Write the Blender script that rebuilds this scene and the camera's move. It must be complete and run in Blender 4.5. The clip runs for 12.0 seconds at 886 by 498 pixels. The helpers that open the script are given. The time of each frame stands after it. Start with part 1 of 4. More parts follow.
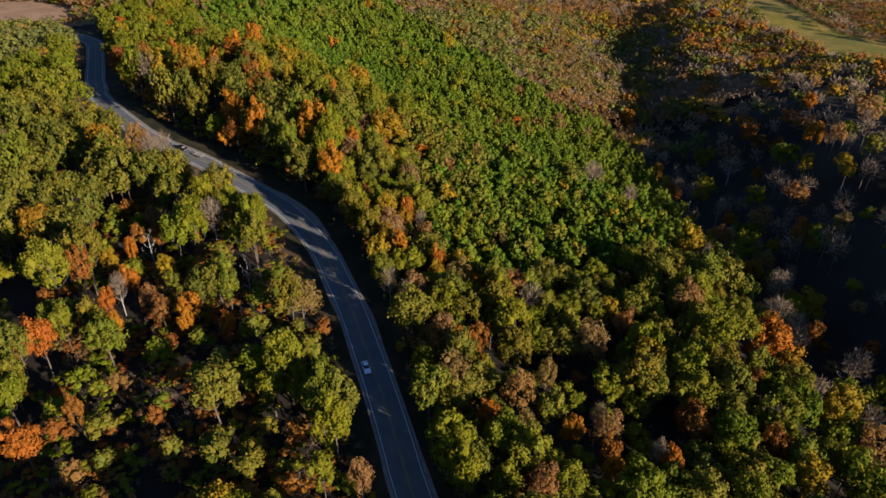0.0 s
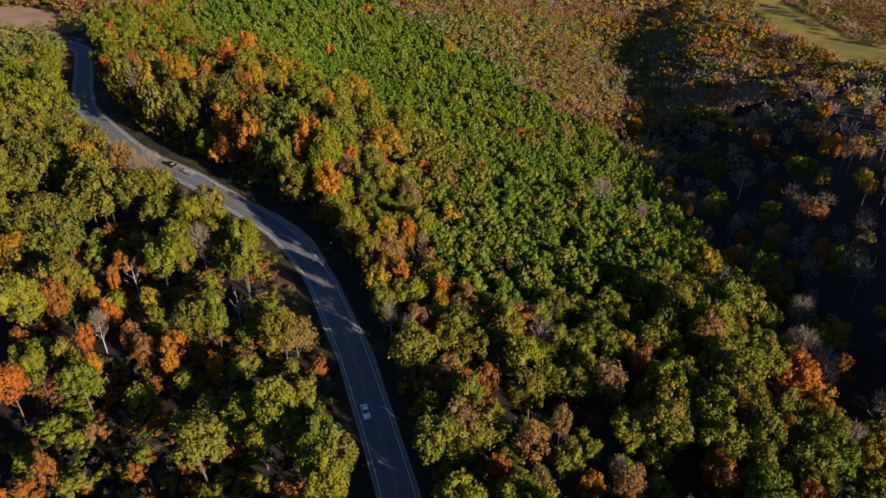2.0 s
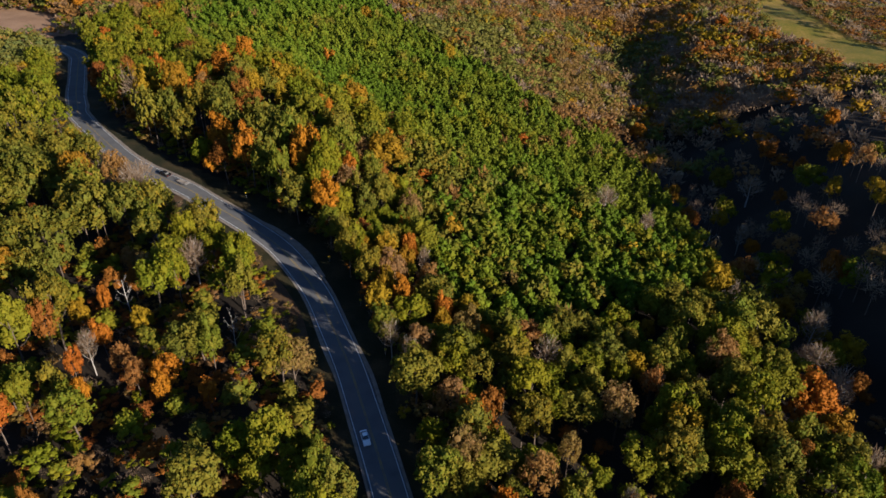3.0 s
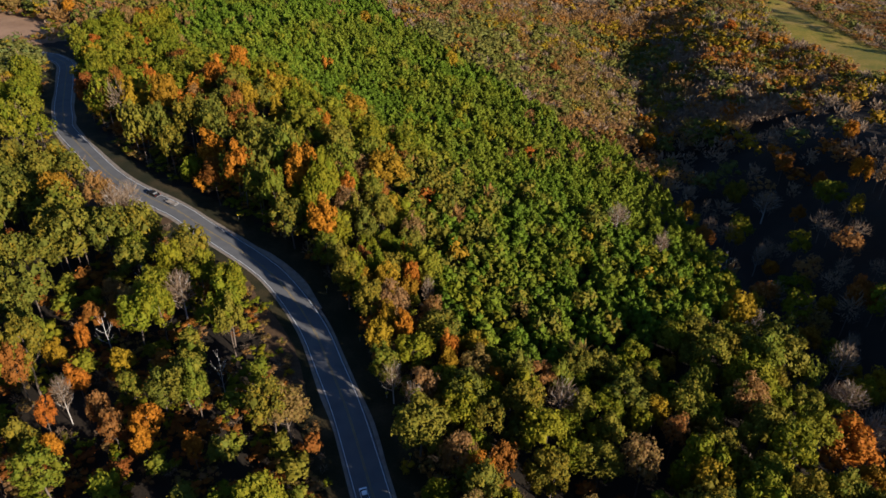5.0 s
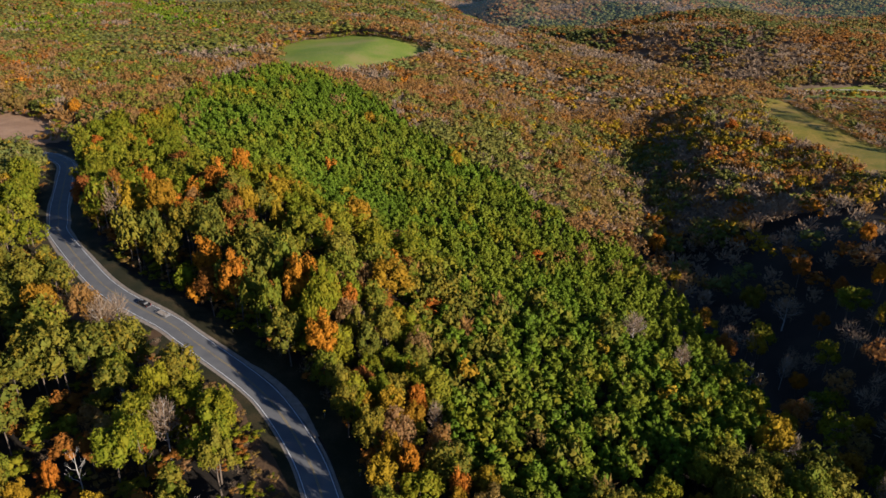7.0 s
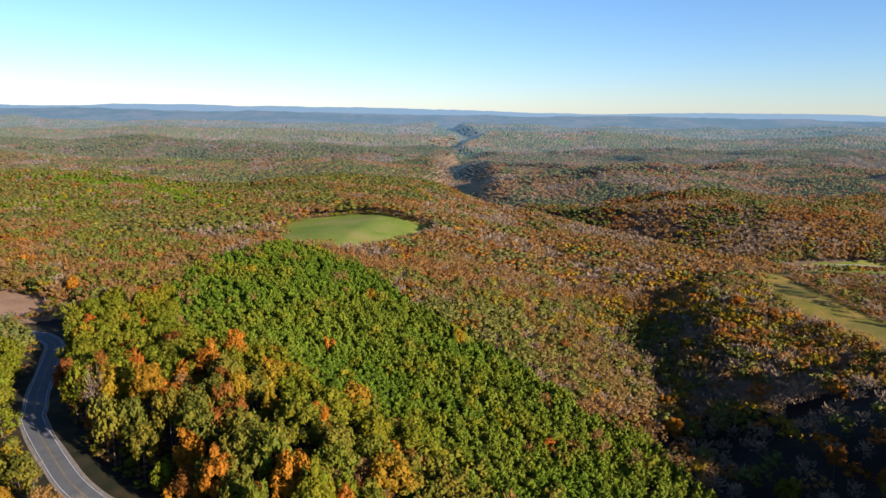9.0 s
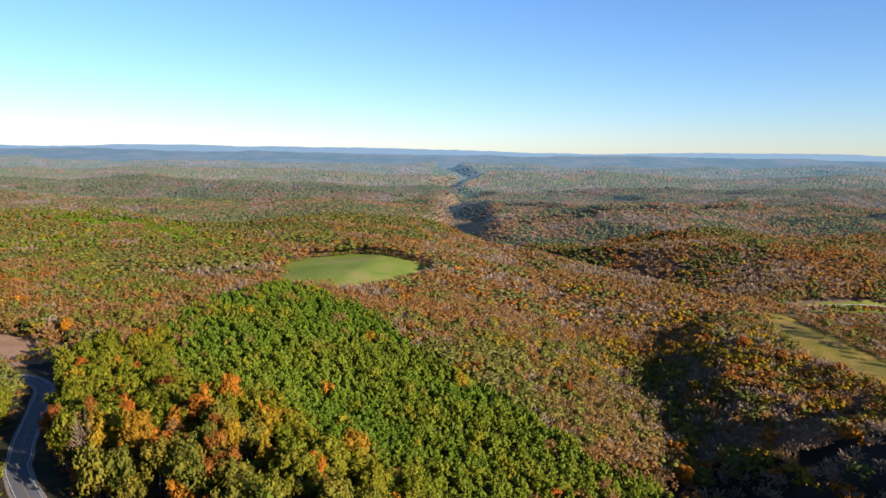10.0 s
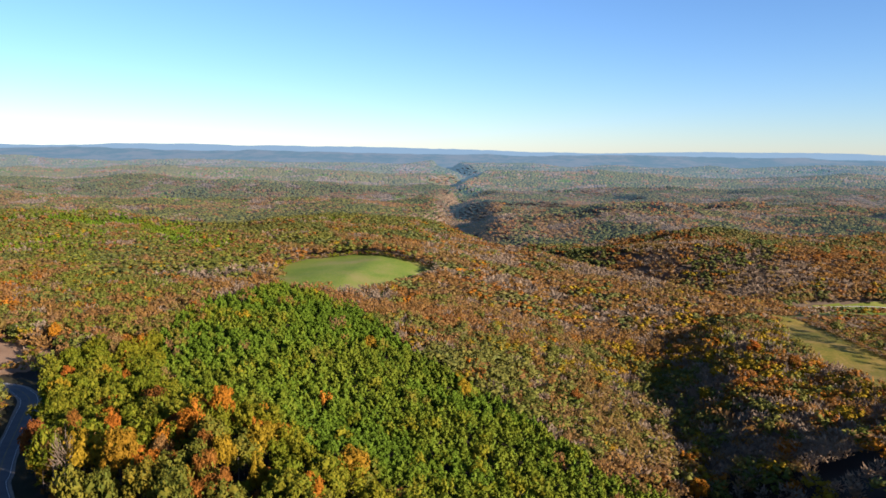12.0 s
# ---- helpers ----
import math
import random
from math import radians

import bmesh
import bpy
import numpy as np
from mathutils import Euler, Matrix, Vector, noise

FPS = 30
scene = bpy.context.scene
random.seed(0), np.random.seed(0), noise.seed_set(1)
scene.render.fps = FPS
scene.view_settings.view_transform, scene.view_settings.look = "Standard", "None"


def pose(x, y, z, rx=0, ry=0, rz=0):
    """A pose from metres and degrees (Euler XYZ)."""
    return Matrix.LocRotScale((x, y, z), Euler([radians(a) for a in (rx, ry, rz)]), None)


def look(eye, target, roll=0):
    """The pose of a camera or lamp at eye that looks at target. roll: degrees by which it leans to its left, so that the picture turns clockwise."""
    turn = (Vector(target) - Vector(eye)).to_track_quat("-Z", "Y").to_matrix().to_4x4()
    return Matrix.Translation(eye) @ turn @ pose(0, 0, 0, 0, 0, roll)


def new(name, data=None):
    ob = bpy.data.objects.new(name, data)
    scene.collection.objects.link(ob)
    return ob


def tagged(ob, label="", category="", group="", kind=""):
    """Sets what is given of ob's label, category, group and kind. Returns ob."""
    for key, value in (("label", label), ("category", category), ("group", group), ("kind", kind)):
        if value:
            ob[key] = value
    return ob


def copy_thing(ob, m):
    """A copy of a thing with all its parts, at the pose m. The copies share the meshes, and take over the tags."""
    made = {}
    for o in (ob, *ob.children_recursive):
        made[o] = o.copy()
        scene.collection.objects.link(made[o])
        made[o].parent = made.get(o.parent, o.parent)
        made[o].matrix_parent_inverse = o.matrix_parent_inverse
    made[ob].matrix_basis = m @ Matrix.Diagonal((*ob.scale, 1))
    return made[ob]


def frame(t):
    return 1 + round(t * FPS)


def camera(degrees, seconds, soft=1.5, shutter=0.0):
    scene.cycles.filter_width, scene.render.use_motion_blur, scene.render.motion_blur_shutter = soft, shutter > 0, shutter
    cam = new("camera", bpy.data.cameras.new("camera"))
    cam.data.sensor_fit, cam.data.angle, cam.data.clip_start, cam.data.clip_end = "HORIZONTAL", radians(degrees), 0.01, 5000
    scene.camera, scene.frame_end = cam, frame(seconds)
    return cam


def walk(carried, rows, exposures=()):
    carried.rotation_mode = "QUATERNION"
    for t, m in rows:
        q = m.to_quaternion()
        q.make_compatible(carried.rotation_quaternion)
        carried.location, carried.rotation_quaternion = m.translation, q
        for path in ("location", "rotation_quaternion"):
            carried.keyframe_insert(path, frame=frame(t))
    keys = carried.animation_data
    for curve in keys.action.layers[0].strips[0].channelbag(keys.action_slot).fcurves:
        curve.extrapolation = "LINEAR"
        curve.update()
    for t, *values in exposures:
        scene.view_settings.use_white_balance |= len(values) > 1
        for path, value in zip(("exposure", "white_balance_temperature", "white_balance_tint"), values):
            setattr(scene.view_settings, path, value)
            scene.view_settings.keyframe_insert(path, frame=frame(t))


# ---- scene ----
cam = camera(65.4, 12.0, soft=1.6)
METRES, EYE, TILT, LEAN, TURN = 96.0, 127.4, -32.75, -0.8, 0.0
ROWS = [
    (0.0, 0.0, 0.0, 0.0, -0.0, -0.0, 0.0),
    (0.5, -0.0045, 0.0348, 0.0234, -0.04, -0.02, 0.02),
    (1.0, -0.0093, 0.0698, 0.046, -0.09, -0.03, 0.03),
    (1.5, -0.0141, 0.1049, 0.069, -0.12, -0.05, 0.05),
    (2.0, -0.0184, 0.1403, 0.0923, -0.16, -0.06, 0.06),
    (2.5, -0.0226, 0.1763, 0.1161, -0.19, -0.07, 0.08),
    (3.0, -0.0271, 0.2129, 0.1399, -0.22, -0.07, 0.09),
    (5.0, -0.0437, 0.3615, 0.2339, -0.27, -0.12, 0.1),
    (5.5, -0.0484, 0.397, 0.2575, -0.26, -0.06, 0.09),
    (6.0, -0.0539, 0.4322, 0.2802, -0.26, 0.48, 0.08),
    (6.5, -0.0599, 0.4664, 0.3061, -0.24, 2.98, 0.03),
    (7.0, -0.0663, 0.4989, 0.3282, -0.23, 7.14, 0.02),
    (9.0, -0.0899, 0.6291, 0.4077, -0.3, 21.29, 0.09),
    (9.5, -0.0952, 0.6622, 0.4259, -0.31, 23.67, 0.12),
    (10.0, -0.1001, 0.6957, 0.4449, -0.32, 24.53, 0.14),
    (10.5, -0.1052, 0.7301, 0.4666, -0.33, 24.51, 0.15),
    (11.0, -0.1098, 0.7649, 0.489, -0.35, 24.5, 0.16),
    (11.5, -0.1146, 0.8004, 0.5117, -0.36, 24.48, 0.17),
    (12.0, -0.1194, 0.836, 0.5345, -0.36, 24.46, 0.17),
]
walk(cam, [(t, pose(0, 0, EYE, TILT, LEAN, TURN) @ pose(METRES * x, METRES * y, METRES * z, 90 + pitch, roll, yaw)) for t, x, y, z, yaw, pitch, roll in ROWS],
     [(0.0, 1.26, 5450, 15), (5.8, 1.30, 5450, 15), (9.4, 1.57, 5450, 17), (12.0, 1.61, 5450, 17)])

# ---- sky and sun ----
SUN_AZ, SUN_EL = 130.5, 17.0          # degrees clockwise from +y, and above the ground
world = bpy.data.worlds.new("sky")
scene.world = world
world.use_nodes = True
wn = world.node_tree.nodes
sky = wn.new("ShaderNodeTexSky")
sky.sky_type = "NISHITA"
sky.sun_disc = False
sky.sun_elevation, sky.sun_rotation = radians(SUN_EL), radians(SUN_AZ)
sky.altitude = 300
sky.air_density, sky.dust_density, sky.ozone_density = 1.0, 0.05, 3.8
wn["Background"].inputs[1].default_value = 0.052
world.node_tree.links.new(sky.outputs[0], wn["Background"].inputs[0])
sun = new("sun", bpy.data.lights.new("sun", "SUN"))
sun.data.energy, sun.data.angle, sun.data.color = 5.0, radians(0.55), (1.0, 0.83, 0.58)
az, el = radians(SUN_AZ), radians(SUN_EL)
sun.matrix_world = look((math.sin(az) * math.cos(el) * 900, math.cos(az) * math.cos(el) * 900, math.sin(el) * 900), (0, 0, 0))

# ---- the lie of the land ----


def lattice(ix, iy, seed):
    n = (ix.astype(np.int64) * 374761393 + iy.astype(np.int64) * 668265263 + seed * 974634541) & 0xFFFFFFFF
    n = ((n ^ (n >> 13)) * 1274126177) & 0xFFFFFFFF
    return ((n ^ (n >> 16)) & 0xFFFF) / 65535.0


def wave(x, y, size, seed):
    """Smooth noise from 0 to 1, its hills about size metres across."""
    x, y = np.asarray(x, float) / size, np.asarray(y, float) / size
    ix, iy = np.floor(x), np.floor(y)
    fx, fy = x - ix, y - iy
    fx, fy = fx * fx * (3 - 2 * fx), fy * fy * (3 - 2 * fy)
    a, b = lattice(ix, iy, seed), lattice(ix + 1, iy, seed)
    c, d = lattice(ix, iy + 1, seed), lattice(ix + 1, iy + 1, seed)
    return (a + (b - a) * fx) * (1 - fy) + (c + (d - c) * fx) * fy


def step(v, lo, hi):
    t = np.clip((v - lo) / (hi - lo), 0, 1)
    return t * t * (3 - 2 * t)


def away(x, y, line):
    """Distance to a polyline, and how far along it the nearest point lies."""
    x, y = np.asarray(x, float), np.asarray(y, float)
    best, where, run = np.full(x.shape, 1e9), np.zeros(x.shape), 0.0
    for (ax, ay), (bx, by) in zip(line[:-1], line[1:]):
        ex, ey = bx - ax, by - ay
        length = math.hypot(ex, ey)
        t = np.clip(((x - ax) * ex + (y - ay) * ey) / length ** 2, 0, 1)
        d = np.hypot(x - ax - t * ex, y - ay - t * ey)
        near = d < best
        best, where = np.where(near, d, best), np.where(near, run + t * length, where)
        run += length
    return best, where


def inside(x, y, poly):
    x, y = np.asarray(x, float), np.asarray(y, float)
    hit = np.zeros(x.shape, bool)
    for (ax, ay), (bx, by) in zip(poly, poly[1:] + poly[:1]):
        if ay != by:
            hit ^= ((ay > y) != (by > y)) & (x < (bx - ax) * (y - ay) / (by - ay) + ax)
    return hit


def smooth_line(points, every=3.0):
    """A Catmull-Rom line through the points."""
    p = [np.array(q, float) for q in points]
    p = [2 * p[0] - p[1]] + p + [2 * p[-1] - p[-2]]
    out = []
    for a, b, c, d in zip(p[:-3], p[1:-2], p[2:-1], p[3:]):
        n = max(2, int(np.linalg.norm(c - b) / every))
        for i in range(n):
            t = i / n
            out.append(0.5 * (2 * b + (c - a) * t + (2 * a - 5 * b + 4 * c - d) * t * t + (3 * b - a - 3 * c + d) * t ** 3))
    return np.array(out + [p[-2]])


ROAD = [(60, -150), (32, -40), (14, 40), (-4.7, 98), (-8.4, 110.5), (-13.9, 128.9), (-21.2, 151.1), (-25.7, 164), (-31.8, 178.8), (-39, 195.1), (-50.4, 213.3), (-61.5, 226), (-84.6, 246.1), (-95.1, 255.5),
        (-109.3, 265.6), (-123.6, 276.6), (-138.4, 291.8), (-168.1, 327.7), (-174.7, 340.4), (-183.4, 357.9), (-191.4, 376.8), (-200.3, 397.9), (-210.4, 421.1), (-220.8, 433), (-232.9, 441.3), (-262, 447), (-330, 452), (-460, 470)]
road_line = smooth_line(ROAD)
road_coarse = [tuple(p) for p in road_line[::4]]
GORGE = [(1500, 640), (800, 770), (500, 835), (370, 920), (262, 1040), (108, 1210), (8, 1400), (-32, 1580), (75, 1800), (-30, 2030), (115, 2300), (-5, 2620), (130, 3000), (30, 3400), (0, 4800)]


def land(x, y):
    """Height of the ground, without the road's bed."""
    x, y = np.asarray(x, float), np.asarray(y, float)
    ridge = np.interp(y, [-300, 0, 100, 200, 300, 400, 500, 700, 1000, 1400], [40, 15, 0, -32, -80, -110, -120, -110, -60, 0])
    bottom = np.interp(y, [-300, 0, 100, 200, 300, 450, 550, 650, 800], [140, 128, 124, 128, 134, 136, 144, 166, 300])
    deep = np.interp(y, [-300, 620, 720, 900, 1300, 1600], [-54, -54, -46, -32, -8, 0])
    d = np.maximum(x - ridge, 0)
    db = np.maximum(bottom - ridge, 1)

    def side(v):
        return -(0.13 * v + 0.00033 * v * v)
    low = np.maximum(side(np.minimum(d, db)), deep)
    # right-hand hill: its near part, out of view, is set to shade the hollow
    top = np.interp(y, [-300, 130, 215, 270, 350, 450, 560, 700, 800, 1100, 1500], [14, 13, 5, 0, -10, -20, -29, -36, -46, -20, 0])
    steep = np.interp(y, [200, 290, 380, 480, 640, 760], [0.8, 0.6, 0.52, 0.36, 0.34, 0.25]) * (0.6 + 0.8 * wave(x, y, 48, 14))
    first = np.interp(y, [340, 385, 450], [90, 42, 18])
    run = np.maximum(x - bottom - 6, 0)
    rise = np.minimum(steep * run, first) + 0.15 * np.maximum(run - first / steep, 0)
    up = np.minimum(low + rise, np.maximum(top, low))
    z = np.where(x > bottom, up, low)
    far = step(y, 700, 1500)
    z = z + (wave(x, y, 60, 1) - 0.5) * 4 * step(np.abs(x) + np.maximum(y, 0), 150, 500) + (wave(x, y, 210, 2) - 0.5) * (6 + 24 * far) * step(y, 300, 900)
    bend = np.interp(y, [q[1] for q in GORGE[4:]], [q[0] for q in GORGE[4:]])
    z = z + far * ((wave(x, y, 520, 3) - 0.5) * 24 - 15) + 18 * step(y, 1900, 2900) + 24 * np.clip((y - 2000) / 1600, 0, 1)
    z = z - 20 * np.exp(-((x - bend - 190) / 130) ** 2) * step(y, 1080, 1300) * (1 - step(y, 1850, 2400))
    z = z + 11 * np.exp(-((x + 105) / 60) ** 2 - ((y - 350) / 72) ** 2)
    z = z + 5 * np.exp(-((x - 82) / 24) ** 2) * step(y, 40, 110) * (1 - step(y, 190, 270))
    z = z + far * (wave(x, y, 300, 5) - 0.5) * 26 * step(bend - x, 60, 260) * (1 - step(y, 2300, 2700))
    bench = step(wave(x, y, 230, 12) + 0.25 * wave(x, y, 90, 13), 0.54, 0.68)
    z = z + (bench - 0.5) * (4 + 13 * step(x - bend, 40, 150)) * step(y, 1120, 1300) * (1 - 0.75 * step(y, 1900, 2600))
    z = z + 3 * step(-x, 30, 60) * (1 - step(y, 200, 280)) + 5 * np.exp(-((x + 52) / 45) ** 2 - ((y - 295) / 60) ** 2)
    west = step(-x, 260, 700) * (1 - far)
    z = z + west * (wave(x, y, 330, 4) - 0.5) * 26
    v, _ = away(x, y, GORGE)
    wide = np.interp(x, [120, 350, 800], [74, 125, 400])
    wide = np.where((x > bend) & (y > 1180), np.interp(y, [1180, 1300, 1750, 2000, 2700], [100, 140, 130, 105, 90]), wide)
    floor = np.interp(y, [700, 1000, 2000, 2700, 4000], [-48, -76, -70, -30, 20])
    z = floor + (z - floor) * step(v, 22 + np.interp(x, [200, 500], [0, 60]), wide)
    return z + 12 * step(y, 2900, 3560) - 70 * step(y, 3600, 3720)


road_low = land(road_line[:, 0], road_line[:, 1])
road_z = np.convolve(np.pad(road_low, 20, mode="edge"), np.ones(41) / 41, mode="valid")
road_run = np.concatenate([[0], np.cumsum(np.linalg.norm(np.diff(road_line, axis=0), axis=1))])


def ground_z(x, y):
    z = land(x, y)
    near = (np.abs(x) < 520) & (np.asarray(y) < 560)
    if np.any(near):
        d, s = away(x[near], y[near], road_coarse)
        bed = np.interp(s, road_run, road_z) - 0.35
        k = step(d, 11, 26)
        z = z.copy()
        z[near] = bed + (z[near] - bed) * k
    return z

# ---- materials ----
def material(name, rough=0.8, spec=0.3):
    m = bpy.data.materials.new(name)
    m.use_nodes = True
    nt = m.node_tree
    b = nt.nodes["Principled BSDF"]
    b.inputs["Roughness"].default_value = rough
    b.inputs["Specular IOR Level"].default_value = spec
    return m, nt, b


def ramp(nt, source, stops):
    r = nt.nodes.new("ShaderNodeValToRGB")
    els = r.color_ramp.elements
    while len(els) < len(stops):
        els.new(0.5)
    for e, (p, c) in zip(els, stops):
        e.position, e.color = p, (*c, 1)
    nt.links.new(source, r.inputs[0])
    return r.outputs[0]


def noisy(nt, scale, detail=4.0, coords="Object"):
    c = nt.nodes.new("ShaderNodeTexCoord")
    n = nt.nodes.new("ShaderNodeTexNoise")
    n.inputs["Scale"].default_value, n.inputs["Detail"].default_value = scale, detail
    nt.links.new(c.outputs[coords], n.inputs["Vector"])
    return n.outputs["Fac"]


def maths(nt, op, a, b):
    n = nt.nodes.new("ShaderNodeMath")
    n.operation = op
    for i, v in enumerate((a, b)):
        if isinstance(v, (int, float)):
            n.inputs[i].default_value = v
        else:
            nt.links.new(v, n.inputs[i])
    return n.outputs[0]


def bumped(nt, b, height, strength, distance):
    n = nt.nodes.new("ShaderNodeBump")
    n.inputs["Strength"].default_value, n.inputs["Distance"].default_value = strength, distance
    nt.links.new(height, n.inputs["Height"])
    nt.links.new(n.outputs[0], b.inputs["Normal"])


def foliage(name, stops, spread=0.36, thin=0.15, bare=0.0, single=False):
    """Leaves: the tone of a tree picks its colour from the stops, and each leaf differs a little."""
    m, nt, b = material(name, 0.7, 0.06)
    if single:
        t = nt.nodes.new("ShaderNodeObjectInfo").outputs["Random"]
    else:
        tone = nt.nodes.new("ShaderNodeAttribute")
        tone.attribute_name = "tone"
        t = tone.outputs["Fac"]
    geo = nt.nodes.new("ShaderNodeNewGeometry")
    leaf = maths(nt, "MULTIPLY", maths(nt, "SUBTRACT", geo.outputs["Random Per Island"], 0.5), 0.14)
    colour = ramp(nt, maths(nt, "ADD", t, leaf), stops)
    k = maths(nt, "ADD", maths(nt, "MULTIPLY", geo.outputs["Random Per Island"], spread), 1 - spread / 2)
    hsv = nt.nodes.new("ShaderNodeHueSaturation")
    nt.links.new(k, hsv.inputs["Value"])
    nt.links.new(colour, hsv.inputs["Color"])
    nt.links.new(hsv.outputs[0], b.inputs["Base Color"])
    glow = nt.nodes.new("ShaderNodeBsdfTranslucent")
    nt.links.new(hsv.outputs[0], glow.inputs["Color"])
    both = nt.nodes.new("ShaderNodeMixShader")
    both.inputs[0].default_value = thin
    nt.links.new(b.outputs[0], both.inputs[1])
    nt.links.new(glow.outputs[0], both.inputs[2])
    last = both.outputs[0]
    if bare:
        # half-bare crowns: light passes between the twigs
        gaps = nt.nodes.new("ShaderNodeMixShader")
        gaps.inputs[0].default_value = bare
        nt.links.new(last, gaps.inputs[1])
        nt.links.new(nt.nodes.new("ShaderNodeBsdfTransparent").outputs[0], gaps.inputs[2])
        last = gaps.outputs[0]
    nt.links.new(last, nt.nodes["Material Output"].inputs["Surface"])
    return m


def plain(name, stops, scale, rough=0.85, bump=0.0, distance=0.05, spec=0.25, fine=None):
    """A surface with a coarse and a fine grain."""
    m, nt, b = material(name, rough, spec)
    n = noisy(nt, scale)
    f = noisy(nt, fine or scale * 9, 6.0)
    c = ramp(nt, maths(nt, "ADD", maths(nt, "MULTIPLY", n, 0.65), maths(nt, "MULTIPLY", f, 0.35)), stops)
    nt.links.new(c, b.inputs["Base Color"])
    if bump:
        bumped(nt, b, f, bump, distance)
    return m


def solid(name, colour, rough=0.5, metal=0.0, spec=0.4):
    m, nt, b = material(name, rough, spec)
    n = noisy(nt, 6.0)
    lo, hi = tuple(c * 0.85 for c in colour), tuple(min(1, c * 1.1) for c in colour)
    nt.links.new(ramp(nt, n, [(0.3, lo), (0.7, hi)]), b.inputs["Base Color"])
    b.inputs["Metallic"].default_value = metal
    return m


LEAVES = dict(
    oak=([(0.0, (0.060, 0.082, 0.003)), (0.16, (0.148, 0.124, 0.004)), (0.32, (0.089, 0.106, 0.004)), (0.46, (0.146, 0.125, 0.006)), (0.58, (0.079, 0.096, 0.007)), (0.70, (0.146, 0.115, 0.010)), (0.84, (0.075, 0.083, 0.010)), (1.0, (0.140, 0.099, 0.007))], 0.34),
    gold=([(0.0, (0.181, 0.119, 0.005)), (0.5, (0.216, 0.137, 0.005)), (1.0, (0.181, 0.087, 0.005))],),
    orange=([(0.0, (0.260, 0.083, 0.007)), (0.5, (0.282, 0.114, 0.005)), (1.0, (0.238, 0.065, 0.008))],),
    rust=([(0.0, (0.173, 0.062, 0.009)), (0.5, (0.187, 0.077, 0.011)), (1.0, (0.150, 0.046, 0.009))],),
    brown=([(0.0, (0.279, 0.157, 0.056)), (0.2, (0.219, 0.152, 0.034)), (0.4, (0.294, 0.164, 0.068)), (0.6, (0.279, 0.148, 0.032)), (0.8, (0.288, 0.157, 0.056)), (1.0, (0.288, 0.120, 0.025))], 0.14, 0.5, 0.10),
    grey=([(0.0, (0.235, 0.165, 0.105)), (0.5, (0.255, 0.182, 0.117)), (1.0, (0.225, 0.150, 0.092))], 0.16, 0.4, 0.12),
    pine=([(0.0, (0.058, 0.091, 0.005)), (0.35, (0.080, 0.118, 0.006)), (0.7, (0.115, 0.127, 0.007)), (1.0, (0.064, 0.095, 0.006))],))
LEAF = {k: foliage(k + "_leaves", *v) for k, v in LEAVES.items()}
# the oaks of the slopes and the valley: duller and bluer, with haze painted in
HAZE_TINT_LEAF = dict(LEAF, oak=foliage("dull_oak_leaves", [(0.0, (0.060, 0.080, 0.008)), (0.16, (0.136, 0.116, 0.014)), (0.32, (0.086, 0.100, 0.014)), (0.46, (0.128, 0.110, 0.020)), (0.58, (0.074, 0.088, 0.022)), (0.70, (0.132, 0.106, 0.028)), (0.84, (0.075, 0.083, 0.024)), (1.0, (0.136, 0.099, 0.020))], 0.3))
SINGLE_LEAF = {k: foliage(k + "_tree_leaves", *v, single=True) for k, v in LEAVES.items()}


# colour of the glow that stands in for distance haze
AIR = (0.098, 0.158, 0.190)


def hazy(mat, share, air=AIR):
    """Distance haze painted in: part of the surface glows in the air's colour."""
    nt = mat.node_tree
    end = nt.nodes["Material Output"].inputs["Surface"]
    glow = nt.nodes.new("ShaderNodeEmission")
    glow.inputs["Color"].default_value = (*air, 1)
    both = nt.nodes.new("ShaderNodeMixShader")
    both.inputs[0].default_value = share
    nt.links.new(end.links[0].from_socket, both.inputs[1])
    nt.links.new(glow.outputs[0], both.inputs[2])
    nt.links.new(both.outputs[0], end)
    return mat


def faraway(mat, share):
    """The same leaves, with distance haze mixed in as a glow."""
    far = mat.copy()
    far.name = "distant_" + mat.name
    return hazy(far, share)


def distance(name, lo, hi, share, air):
    """Far wooded hills, with distance haze mixed in as a glow."""
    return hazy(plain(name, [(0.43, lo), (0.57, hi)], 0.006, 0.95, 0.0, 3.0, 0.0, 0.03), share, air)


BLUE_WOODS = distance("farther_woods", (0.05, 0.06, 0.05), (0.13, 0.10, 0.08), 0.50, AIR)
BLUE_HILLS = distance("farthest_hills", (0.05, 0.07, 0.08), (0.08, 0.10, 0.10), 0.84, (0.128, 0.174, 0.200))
BARK = plain("bark", [(0.3, (0.060, 0.043, 0.030)), (0.7, (0.145, 0.111, 0.085))], 1.5, 0.9, 0.6, 0.04)
PALE_BARK = plain("pale_bark", [(0.3, (0.255, 0.230, 0.204)), (0.7, (0.442, 0.408, 0.365))], 1.5, 0.9, 0.4, 0.03)
ASPHALT = plain("worn_asphalt", [(0.25, (0.076, 0.078, 0.082)), (0.5, (0.105, 0.105, 0.107)), (0.75, (0.130, 0.128, 0.124))], 0.22, 0.9, 0.3, 0.01, 0.25, 7.0)
GRAVEL = plain("shoulder_gravel", [(0.3, (0.136, 0.111, 0.085)), (0.7, (0.272, 0.230, 0.187))], 0.5, 0.95, 0.7, 0.03)
